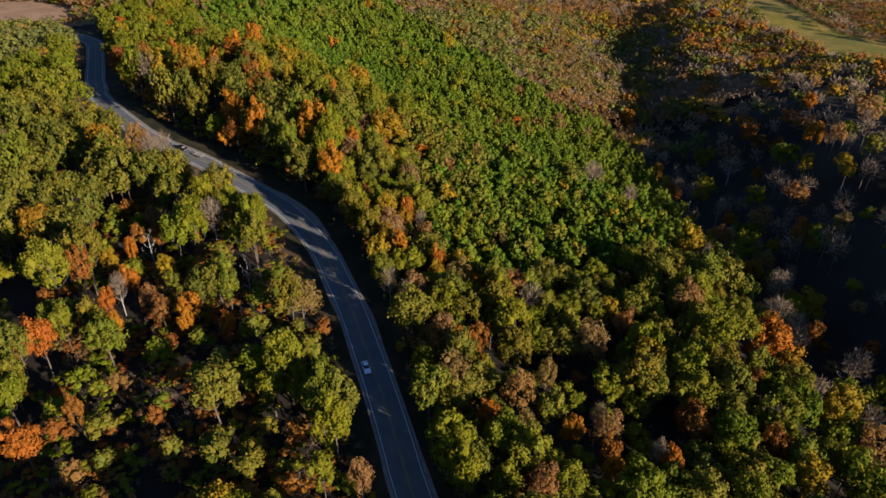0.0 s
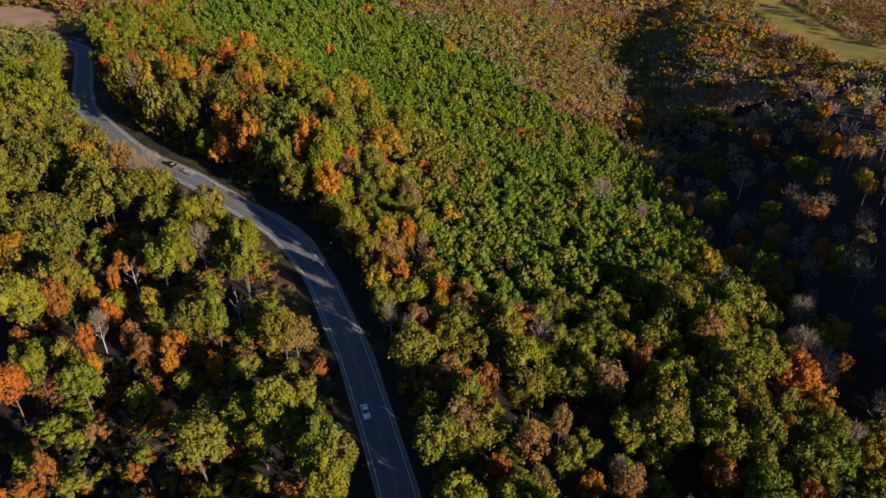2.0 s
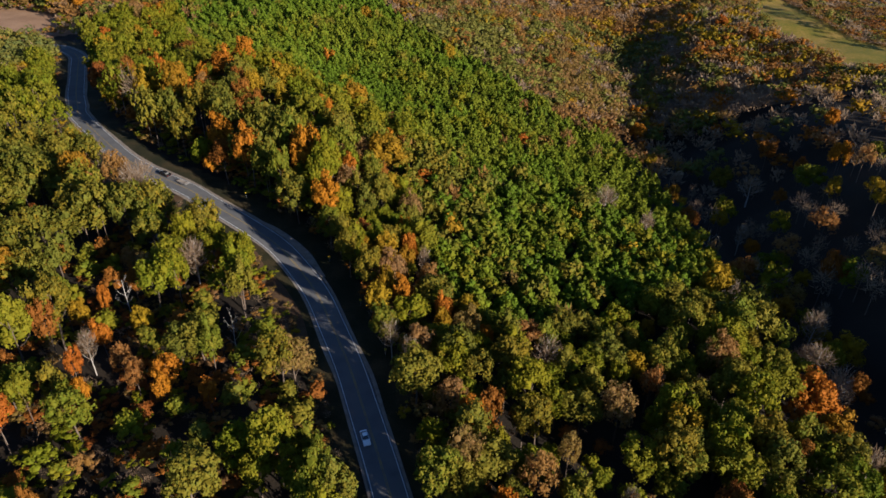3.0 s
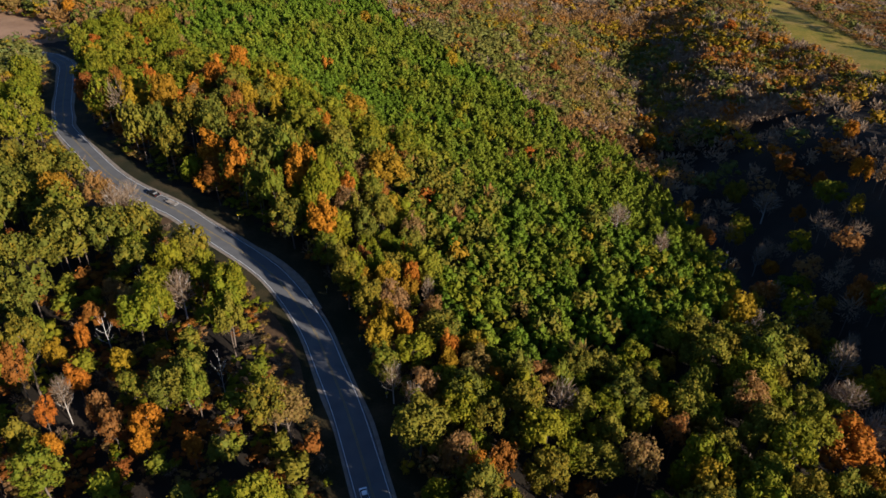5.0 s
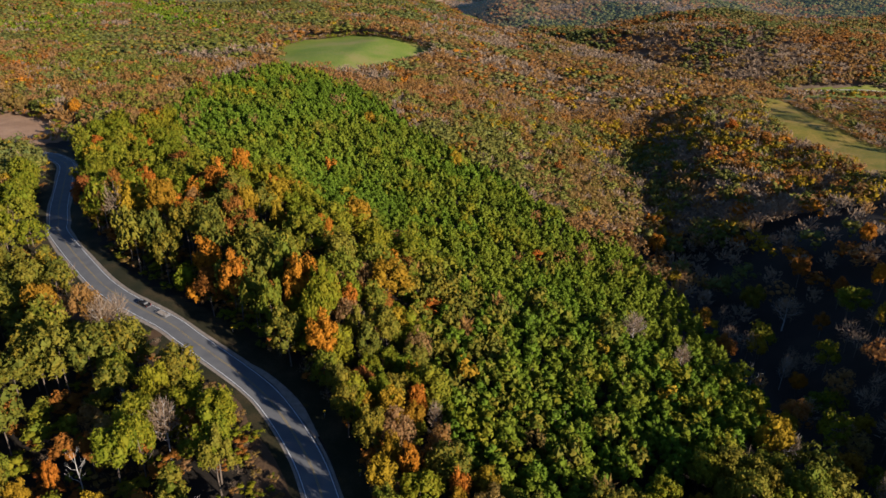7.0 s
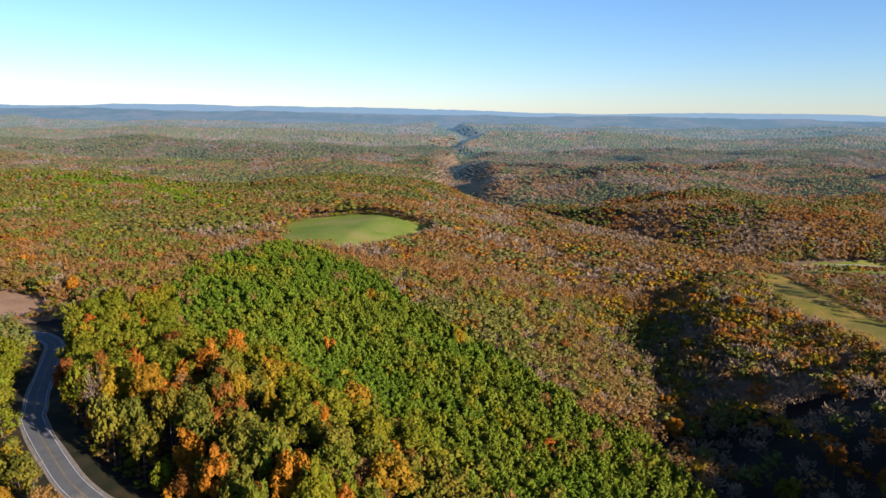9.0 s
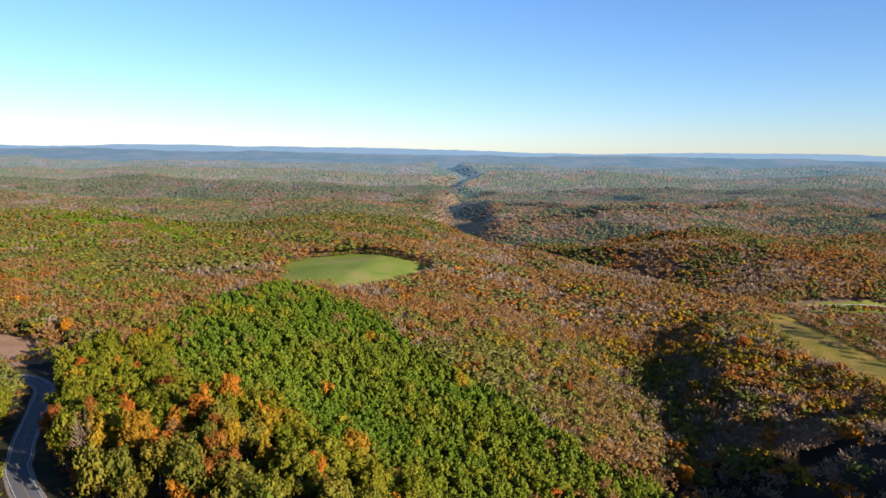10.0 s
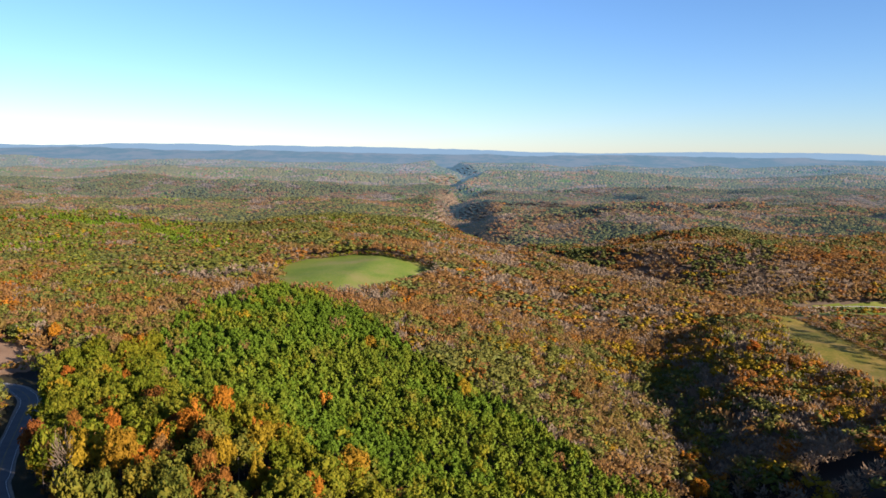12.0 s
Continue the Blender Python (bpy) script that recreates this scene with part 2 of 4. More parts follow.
# verge grass, darkened: the shade of the roadside woods is in its colour
SHADED_VERGE = plain("verge_grass", [(0.38, (0.012, 0.014, 0.004)), (0.5, (0.022, 0.020, 0.007)), (0.62, (0.050, 0.035, 0.014))], 0.12, 0.95, 0.8, 0.12, 0.2, 2.5)
MEADOW = plain("meadow_grass", [(0.40, (0.106, 0.151, 0.010)), (0.5, (0.146, 0.177, 0.018)), (0.60, (0.207, 0.183, 0.046))], 0.018, 0.95, 0.7, 0.15, 0.2, 0.5)
PASTURE = plain("pasture_grass", [(0.42, (0.120, 0.111, 0.007)), (0.5, (0.176, 0.134, 0.011)), (0.57, (0.254, 0.167, 0.030))], 0.035, 0.95, 0.7, 0.15, 0.2, 0.5)
# bank brush, darkened: the shade over the bank is put into its colour
SHADED_BRUSH = plain("red_brush", [(0.3, (0.052, 0.029, 0.013)), (0.7, (0.101, 0.062, 0.032))], 0.12, 0.95, 0.8, 0.3, 0.2, 1.2)
# lighter copy of the brush colour for the sunlit clearing
DRY_GRASS = plain("dry_clearing_grass", [(0.3, (0.20, 0.115, 0.062)), (0.7, (0.32, 0.20, 0.115))], 0.08, 0.95, 0.8, 0.3, 0.2, 0.9)
# litter of near woods and hollow, near black with their shade painted in
SHADED_LITTER = plain("leaf_litter", [(0.25, (0.010, 0.008, 0.006)), (0.5, (0.019, 0.014, 0.009)), (0.8, (0.040, 0.027, 0.016))], 0.05, 0.95, 0.8, 0.15, 0.2, 1.8)
# litter of the slopes, lighter so gaps between crowns look less shaded
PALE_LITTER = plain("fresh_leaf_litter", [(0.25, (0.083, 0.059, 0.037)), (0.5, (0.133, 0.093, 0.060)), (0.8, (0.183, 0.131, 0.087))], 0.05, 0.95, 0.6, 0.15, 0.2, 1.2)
WHITE_LINE = plain("white_paint", [(0.3, (0.45, 0.45, 0.45)), (0.7, (0.75, 0.75, 0.73))], 0.6, 0.7)
YELLOW_LINE = plain("yellow_paint", [(0.35, (0.14, 0.11, 0.06)), (0.7, (0.36, 0.25, 0.06))], 0.4, 0.7)
PALE_ROAD = plain("pale_gravel_road", [(0.3, (0.45, 0.41, 0.36)), (0.7, (0.62, 0.58, 0.52))], 0.1, 0.95)
WHITE_CAR = solid("white_car_paint", (0.78, 0.80, 0.82), 0.25, 0.0, 0.6)
BLACK_CAR = solid("black_truck_paint", (0.012, 0.012, 0.014), 0.25, 0.0, 0.6)
GLASS = solid("dark_car_glass", (0.012, 0.014, 0.018), 0.06, 0.0, 0.8)
TYRE = solid("tyre_rubber", (0.018, 0.018, 0.018), 0.9)
RIM = solid("alloy_rim", (0.45, 0.45, 0.46), 0.35, 0.9)
LAMP = solid("lamp_glass", (0.75, 0.76, 0.74), 0.15)
RED_LAMP = solid("red_lamp_glass", (0.35, 0.02, 0.02), 0.2)
DECK = plain("trailer_deck", [(0.3, (0.22, 0.18, 0.14)), (0.7, (0.36, 0.31, 0.25))], 1.2, 0.8)
STEEL = solid("galvanised_steel", (0.42, 0.42, 0.43), 0.45, 0.8)
SIGN_YELLOW = solid("sign_yellow", (0.75, 0.52, 0.02), 0.45)
BLACK = solid("black_paint", (0.02, 0.02, 0.02), 0.6)
SIDING = solid("white_siding", (0.62, 0.61, 0.58), 0.6)
ROOF = plain("roof_sheet", [(0.3, (0.32, 0.31, 0.30)), (0.7, (0.46, 0.45, 0.43))], 0.4, 0.6)
WINDOW = solid("window_glass", (0.03, 0.035, 0.04), 0.1)

# ---- building helpers ----
def mesh_of(name, v, f, mat, tone=None, smooth=False):
    """A mesh from arrays of corners and of triangles or quads."""
    v, f = np.asarray(v, np.float32), np.asarray(f, np.int32)
    me = bpy.data.meshes.new(name)
    n, k = f.shape
    me.vertices.add(len(v))
    me.vertices.foreach_set("co", v.ravel())
    me.loops.add(n * k)
    me.loops.foreach_set("vertex_index", f.ravel())
    me.polygons.add(n)
    me.polygons.foreach_set("loop_start", np.arange(0, n * k, k, dtype=np.int32))
    me.polygons.foreach_set("use_smooth", np.full(n, smooth))
    if tone is not None:
        me.attributes.new("tone", "FLOAT", "FACE").data.foreach_set("value", np.asarray(tone, np.float32))
    me.materials.append(mat)
    me.update(calc_edges=True)
    return me


def part(name, bm, mat, parent, label=""):
    """One bmesh as one mesh object under a thing or a part."""
    me = bpy.data.meshes.new(name)
    bm.to_mesh(me)
    bm.free()
    me.materials.append(mat)
    ob = new(name, me)
    ob.parent = parent
    return tagged(ob, label) if label else ob


def block(size, at=(0, 0, 0), bevel=0.0, taper=None):
    """A box, its upper face drawn in by taper, its edges rounded."""
    bm = bmesh.new()
    bmesh.ops.create_cube(bm, size=1)
    for q in bm.verts:
        if taper and q.co.z > 0:
            q.co.x, q.co.y = q.co.x * taper[0], q.co.y * taper[1]
        q.co = Vector((q.co.x * size[0] + at[0], q.co.y * size[1] + at[1], q.co.z * size[2] + at[2]))
    if bevel:
        bmesh.ops.bevel(bm, geom=bm.edges[:], offset=bevel, segments=2, affect="EDGES")
    return bm


def joined(*bms):
    out = bms[0]
    for b in bms[1:]:
        me = bpy.data.meshes.new("joint")
        b.to_mesh(me)
        b.free()
        out.from_mesh(me)
        bpy.data.meshes.remove(me)
    return out


def ribbon(name, line, z, left, right, lift, mat, label, category, wobble=0.0, dash=None):
    """A strip along a line, from left to right metres beside it."""
    d = np.gradient(line, axis=0)
    d /= np.linalg.norm(d, axis=1)[:, None]
    side = np.stack([d[:, 1], -d[:, 0]], 1)
    n = len(line)
    wl = (wave(np.arange(n) * 3.0, np.zeros(n), 14, 31) - 0.5) * wobble
    wr = (wave(np.arange(n) * 3.0, np.zeros(n), 14, 32) - 0.5) * wobble
    a = line + side * (left + wl)[:, None] if wobble else line + side * left
    b = line + side * (right + wr)[:, None] if wobble else line + side * right
    v = np.concatenate([np.column_stack([a, z + lift]), np.column_stack([b, z + lift])])
    i = np.arange(n - 1)
    f = np.stack([i, i + 1, n + i + 1, n + i], 1)[:, ::-1]
    if dash is not None:
        f = f[dash[:n - 1]]
    ob = new(name, mesh_of(name, v, f, mat))
    return tagged(ob, label, category, kind="structure")


def flat_patch(name, poly, lift, mat, label, category, cell=8.0, soft=5.0):
    """A piece of open land with an uneven rim, laid on the ground."""
    p = np.array(poly, float)
    xs = np.arange(p[:, 0].min() - soft - 9, p[:, 0].max() + soft + 9, cell)
    ys = np.arange(p[:, 1].min() - soft - 9, p[:, 1].max() + soft + 9, cell)
    gx, gy = np.meshgrid(xs, ys)
    jx = gx + (wave(gx, gy, 13, 41) - 0.5) * soft
    jy = gy + (wave(gx, gy, 13, 42) - 0.5) * soft
    keep = inside(jx, jy, poly) | (away(jx, jy, poly + poly[:1])[0] < 8)
    v = np.column_stack([gx.ravel(), gy.ravel(), ground_z(gx.ravel(), gy.ravel()) + lift])
    w = len(xs)
    iy, ix = np.nonzero(keep[:-1, :-1])
    a = iy * w + ix
    f = np.stack([a, a + 1, a + w + 1, a + w], 1)
    used, back = np.unique(f, return_inverse=True)
    ob = new(name, mesh_of(name, v[used], back.reshape(f.shape), mat, smooth=True))
    return tagged(ob, label, category, kind="structure")


# ---- ground, road and open land ----
FIELD = [(-172, 765), (-174, 845), (-160, 884), (-106, 917), (-58, 889), (-10, 868), (-14, 800), (-55, 720), (-112, 672), (-146, 690)]
PASTURE_LAND = [(328, 812), (368, 830), (364, 767), (352, 691), (346, 640), (345, 592), (372, 540), (400, 465), (330, 432), (280, 462), (268, 515), (270, 558), (276, 600), (284, 650), (304, 715), (322, 765)]
VALLEY_FIELD = [(408, 900), (425, 945), (483, 962), (564, 950), (690, 905), (690, 860), (560, 890), (484, 898), (442, 905)]
BANK = [(-132, 268), (-121, 262), (-112, 254), (-103, 246), (-104, 238), (-118, 244), (-130, 256)]
YARD = [(284, 868), (346, 862), (392, 905), (402, 950), (318, 950)]
HEDGE = [(340, 850), (378, 850), (470, 885), (690, 850), (690, 420), (410, 430), (376, 540), (350, 592), (350, 640), (356, 691), (368, 767)]
PINE_STANDS = [[(-830, 1326), (-800, 1500), (-562, 1240), (-430, 960), (-448, 900), (-560, 880)], [(-540, 1320), (-455, 1325), (-262, 1000), (-268, 905), (-390, 960)], [(-820, 2040), (-780, 2060), (-560, 1650), (-620, 1600)]]
OAK_STAND = [(-590, 1530), (-412, 1490), (-216, 1270), (-135, 950), (-235, 975), (-390, 1290)]
CLEARING = [(-345, 462), (-300, 456), (-262, 458), (-244, 474), (-252, 492), (-266, 512), (-298, 528), (-345, 522)]
GAP = [(-268, 458), (-224, 448), (-212, 464), (-230, 494), (-266, 504)]
PLANTATION = [(-150, 690), (-195, 600), (-180, 500), (-134, 400), (-86, 372), (-59, 340), (-37, 318), (-14, 262), (-4, 226), (-2, 196), (16, 176), (42, 182), (98, 222),
              (112, 262), (108, 330), (94, 400), (66, 412), (26, 480), (-19, 531), (-75, 620)]


def graded(lo, hi, fine_lo, fine_hi, fine, grow=1.09):
    out = list(np.arange(fine_lo, fine_hi, fine))
    s, v = fine, fine_lo
    while v > lo:
        s *= grow
        v -= s
        out.insert(0, max(v, lo))
    s, v = fine, out[-1]
    while v < hi:
        s *= grow
        v += s
        out.append(min(v, hi))
    return np.array(out)


gxs, gys = graded(-4900, 4900, -330, 420, 7.0, 1.08), graded(-4900, 4900, 0, 900, 7.0, 1.045)
gx, gy = np.meshgrid(gxs, gys)
gz = ground_z(gx.ravel(), gy.ravel())
w = len(gxs)
iy, ix = np.divmod(np.arange((len(gys) - 1) * (w - 1)), w - 1)
a = iy * w + ix
ground = new("ground", mesh_of("ground", np.column_stack([gx.ravel(), gy.ravel(), gz]), np.stack([a, a + 1, a + w + 1, a + w], 1), SHADED_LITTER, smooth=True))
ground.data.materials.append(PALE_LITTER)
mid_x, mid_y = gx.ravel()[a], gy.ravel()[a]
# lighter litter on the slopes; the hollow keeps the colour with painted shade
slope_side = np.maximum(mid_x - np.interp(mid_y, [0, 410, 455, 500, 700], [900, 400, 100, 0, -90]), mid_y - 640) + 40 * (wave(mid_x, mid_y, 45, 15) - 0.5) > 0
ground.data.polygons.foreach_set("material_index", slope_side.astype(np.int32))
tagged(ground, "brown leaf litter on hilly forest ground, painted darker for shade", "ground", kind="structure")

flat_patch("field", FIELD, 0.3, MEADOW, "bright green mown hay field ringed by woods", "field", 6.0)
flat_patch("pasture", PASTURE_LAND, 0.3, PASTURE, "long dry green pasture on a bench above the hollow", "field", 6.0)
flat_patch("valley_field", VALLEY_FIELD, 0.3, MEADOW, "green hay field on the valley floor", "field", 6.0)
flat_patch("yard", YARD, 0.25, PASTURE, "mown grass yard round the valley houses", "yard", 6.0)
flat_patch("bank", BANK, 0.25, SHADED_BRUSH, "tan dry brush on the bank, shade painted in", "bank", 3.0)
flat_patch("clearing", CLEARING, 0.3, DRY_GRASS, "reddish dry brush in a roadside clearing", "clearing", 5.0)
ribbon("verge", road_line, road_z, -13, -4.2, -0.10, SHADED_VERGE, "rough dry grass verge beside the road, shade painted in", "verge", 3.0)
ribbon("verge", road_line, road_z, 4.2, 14, -0.10, SHADED_VERGE, "rough dry grass verge beside the road, shade painted in", "verge", 3.0)
bend_part = (road_line[:, 1] > 168) & (road_line[:, 1] < 232)
ribbon("brush_bank", road_line[bend_part], road_z[bend_part], -19, -8.5, -0.04, SHADED_BRUSH, "reddish dry brush beside the bend, shade painted in", "bank", 3.0)
off_part = (road_line[:, 1] > 200) & (road_line[:, 1] < 232)
ribbon("pull_off", road_line[off_part], road_z[off_part], 3.95, 5.3, -0.03, GRAVEL, "pale gravel pull-off beside the bend", "shoulder", 3.0)
ribbon("shoulder", road_line, road_z, -5.0, -3.9, -0.05, GRAVEL, "narrow gravel road shoulder", "shoulder", 0.8)
ribbon("shoulder", road_line, road_z, 3.9, 5.0, -0.05, GRAVEL, "narrow gravel road shoulder", "shoulder", 0.8)
ribbon("road", road_line, road_z, -4.1, 4.1, 0.0, ASPHALT, "winding two-lane road of worn grey asphalt", "road")
ribbon("edge_line", road_line, road_z, -3.70, -3.55, 0.012, WHITE_LINE, "solid white road edge line", "road marking")
ribbon("edge_line", road_line, road_z, 3.55, 3.70, 0.012, WHITE_LINE, "solid white road edge line", "road marking")
ribbon("centre_line", road_line, road_z, -0.24, -0.10, 0.012, YELLOW_LINE, "faded double yellow centre line", "road marking")
ribbon("centre_line", road_line, road_z, 0.10, 0.24, 0.012, YELLOW_LINE, "faded double yellow centre line", "road marking")
lane = smooth_line([(290, 965), (350, 950), (400, 948), (470, 965), (560, 948), (700, 895), (900, 840)], 6.0)
ribbon("gravel_lane", lane, ground_z(lane[:, 0], lane[:, 1]), -1.7, 1.7, 0.8, PALE_ROAD, "pale gravel lane along the valley floor", "road")


def far_hills(name, y0, y1, base, rise, rough, seed, mat, label):
    """A wide, low wooded plateau far behind the rest."""
    xs, ys = np.linspace(-4300, 4300, 420), np.linspace(y0, y1, 16)
    gx_, gy_ = np.meshgrid(xs, ys)
    t = (gy_ - y0) / (y1 - y0)
    zz = base + rise * t + rough * ((wave(gx_, gy_, 900, seed) - 0.5) * 1.2 + (wave(gx_, gy_ * 1.5, 260, seed + 1) - 0.5) * 0.7 + (wave(gx_, gy_, 45, seed + 2) - 0.5) * 0.25) * (0.35 + 0.65 * t)
    zz[0] = base - 90
    k = np.arange(15 * 419)
    r_, c_ = np.divmod(k, 419)
    q = r_ * 420 + c_
    ob = new(name, mesh_of(name, np.column_stack([gx_.ravel(), gy_.ravel(), zz.ravel()]), np.stack([q, q + 1, q + 421, q + 420], 1), mat, smooth=True))
    tagged(ob, label, "hills", kind="structure")


far_hills("backdrop", 3480, 4150, 14, 86, 22, 211, BLUE_WOODS, "wooded hills far off, haze painted in blue green")
far_hills("backdrop", 4060, 4560, 45, 78, 18, 221, BLUE_HILLS, "ridge along the horizon, haze painted in pale blue")

# ---- trees ----


def ico_arrays():
    bm = bmesh.new()
    bmesh.ops.create_icosphere(bm, subdivisions=1, radius=1.0)
    v = np.array([q.co[:] for q in bm.verts])
    f = np.array([[q.index for q in p.verts] for p in bm.faces])
    bm.free()
    return v, f


ICO_V, ICO_F = ico_arrays()
OCT_V = np.array([(1, 0, 0), (0, 1, 0), (-1, 0, 0), (0, -1, 0), (0, 0, 1), (0, 0, -1)], float)
OCT_F = np.array([(0, 1, 4), (1, 2, 4), (2, 3, 4), (3, 0, 4), (1, 0, 5), (2, 1, 5), (3, 2, 5), (0, 3, 5)])


def unit(v):
    return v / np.maximum(np.linalg.norm(v, axis=-1, keepdims=True), 1e-9)


def cards(r, at, out, size, rough=0.55):
    """Small three-cornered sprays of leaves at the given places, turned roughly outwards."""
    n = len(at)
    nor = unit(out + r.normal(0, rough, (n, 3)))
    u = unit(np.cross(nor, r.normal(0, 1, (n, 3))))
    w_ = np.cross(nor, u)
    ang = r.uniform(0, 6.283, (n, 1)) + np.array([[0, 2.09, 4.19]]) + r.uniform(-0.4, 0.4, (n, 3))
    rad = size * r.uniform(0.7, 1.3, (n, 3)) * (1 + 0 * ang)
    v = at[:, None] + (np.cos(ang) * rad)[..., None] * u[:, None] + (np.sin(ang) * rad)[..., None] * w_[:, None]
    return v.reshape(-1, 3), np.arange(3 * n).reshape(-1, 3)


def crown(seed, lumps, leaves, size, fill=1.0, rough=0.45, core=(ICO_V, ICO_F)):
    """A broad crown, one metre in radius: uneven lumps with sprays of leaves all over them."""
    r = np.random.default_rng(seed)
    vs, fs, base = [], [], 0
    k = np.arange(lumps) + 0.5
    ph, z = k * 2.39996 + r.uniform(0, 6), 1 - 1.45 * k / lumps
    d = np.stack([np.cos(ph) * np.sqrt(np.maximum(0, 1 - z * z)), np.sin(ph) * np.sqrt(np.maximum(0, 1 - z * z)), z], 1)
    d = unit(d + r.normal(0, 0.16, d.shape))
    c = d * r.uniform(0.45, 0.90, (lumps, 1)) * (1 + 0.18 * np.sin(ph + seed))[:, None] if lumps > 1 else np.zeros((1, 3))
    rad = r.uniform(0.26, 0.44, lumps) * (19 / max(lumps, 8)) ** 0.4 if lumps > 1 else np.array([0.8])
    for ci, ri in zip(c, rad):
        v = core[0] * ri * fill * r.uniform(0.72, 1.12, (len(core[0]), 1)) * np.array([1.1, 1.1, 0.9]) + ci
        vs.append(v), fs.append(core[1] + base)
        base += len(v)
    which = r.integers(0, lumps, leaves)
    out = unit(unit(r.normal(0, 1, (leaves, 3))) + 0.75 * (d[which] if lumps > 1 else np.array([[0, 0, 0.5]])) + np.array([0, 0, 0.25]))
    at = c[which] + out * (rad[which] * r.uniform(0.82, 1.28, leaves))[:, None]
    v, f = cards(r, at, out, size, rough)
    vs.append(v), fs.append(f + base)
    return np.concatenate(vs), np.concatenate(fs)


def pine_crown(seed, rings, leaves, size, core=(ICO_V, ICO_F)):
    """A young pine's crown, one metre in radius and two high: rings of tufted boughs that reach out below a blunt tip."""
    r = np.random.default_rng(seed)
    c, rad, way = [(0, 0, 0.60)], [0.30], [0.0]
    for i, n in enumerate(rings):
        t_ = (i + 1) / len(rings)
        for q in range(n):
            an, rr = q * 6.283 / n + i + r.uniform(-0.35, 0.35), (0.18 + 0.44 * t_) * r.uniform(0.8, 1.2)
            c.append((math.cos(an) * rr, math.sin(an) * rr, 0.58 - 1.0 * t_ + r.uniform(-0.14, 0.14)))
            rad.append(0.26 + 0.10 * t_)
            way.append(an)
    c, rad = np.array(c), np.array(rad)
    vs, fs, base = [], [], 0
    for ci, ri, an in zip(c, rad, way):
        v = core[0] * ri * r.uniform(0.75, 1.1, (len(core[0]), 1)) * np.array([1.3, 0.85, 0.85])
        ca, sa = math.cos(an), math.sin(an)
        v = np.column_stack([v[:, 0] * ca - v[:, 1] * sa, v[:, 0] * sa + v[:, 1] * ca, v[:, 2] + 0.25 * v[:, 0]]) + ci
        vs.append(v), fs.append(core[1] + base)
        base += len(core[0])
    which = r.integers(0, len(c), leaves)
    out = unit(r.normal(0, 1, (leaves, 3)) + c[which] * np.array([1.2, 1.2, 0.4]) + np.array([0, 0, 0.6]))
    at = c[which] + out * (rad[which] * r.uniform(0.85, 1.3, leaves))[:, None]
    v, f = cards(r, at, out, size)
    vs.append(v), fs.append(f + base)
    return np.concatenate(vs), np.concatenate(fs)


def tube(points, radii, sides=5):
    p, rr = np.array(points, float), np.array(radii, float)
    n = len(p)
    d = unit(np.gradient(p, axis=0))
    u = unit(np.cross(d, np.array([[0.31, 0.95, 0.05]])))
    w_ = np.cross(d, u)
    an = np.arange(sides) * 6.283 / sides
    v = p[:, None] + rr[:, None, None] * (np.cos(an)[None, :, None] * u[:, None] + np.sin(an)[None, :, None] * w_[:, None])
    i, k = np.divmod(np.arange((n - 1) * sides), sides)
    k2 = (k + 1) % sides
    a_, b_, c_, d_ = i * sides + k, i * sides + k2, (i + 1) * sides + k2, (i + 1) * sides + k
    return v.reshape(-1, 3), np.concatenate([np.stack([a_, b_, c_], 1), np.stack([a_, c_, d_], 1)])


def stacked(pieces):
    vs, fs, base = [], [], 0
    for v, f in pieces:
        vs.append(v), fs.append(f + base)
        base += len(v)
    return np.concatenate(vs), np.concatenate(fs)


def limbs(seed, height, reach, count, thick=0.26, low=0.35):
    """A tapered, slightly bent trunk with rising limbs, in metres."""
    r = np.random.default_rng(seed)
    lean = r.uniform(-0.05, 0.05, 2)
    tops = [(lean[0] * z + 0.12 * math.sin(z * 0.6 + seed), lean[1] * z, z) for z in np.linspace(-0.6, height, 6)]
    pieces = [tube(tops, np.linspace(thick, 0.05, 6), 6)]
    for i in range(count):
        t = low + (0.93 - low) * (i + r.uniform(0, 0.8)) / count
        z0, an = height * t, i * 2.4 + r.uniform(-0.4, 0.4)
        ln = reach * r.uniform(0.65, 1.0) * (1.15 - 0.6 * t)
        x0, y0 = lean * z0
        ca, sa = math.cos(an), math.sin(an)
        pts = [(x0, y0, z0), (x0 + ca * ln * 0.5, y0 + sa * ln * 0.5, z0 + ln * 0.32), (x0 + ca * ln, y0 + sa * ln, z0 + ln * 0.85)]
        pieces.append(tube(pts, [thick * 0.45 * (1.1 - t), thick * 0.25 * (1.1 - t), 0.02], 4))
        for s in (-0.6, 0.6):
            a2 = an + s
            q = pts[1]
            pieces.append(tube([q, (q[0] + math.cos(a2) * ln * 0.3, q[1] + math.sin(a2) * ln * 0.3, q[2] + ln * 0.3), (q[0] + math.cos(a2) * ln * 0.5, q[1] + math.sin(a2) * ln * 0.5, q[2] + ln * 0.62)],
                               [thick * 0.18, thick * 0.1, 0.015], 3))
    return stacked(pieces)


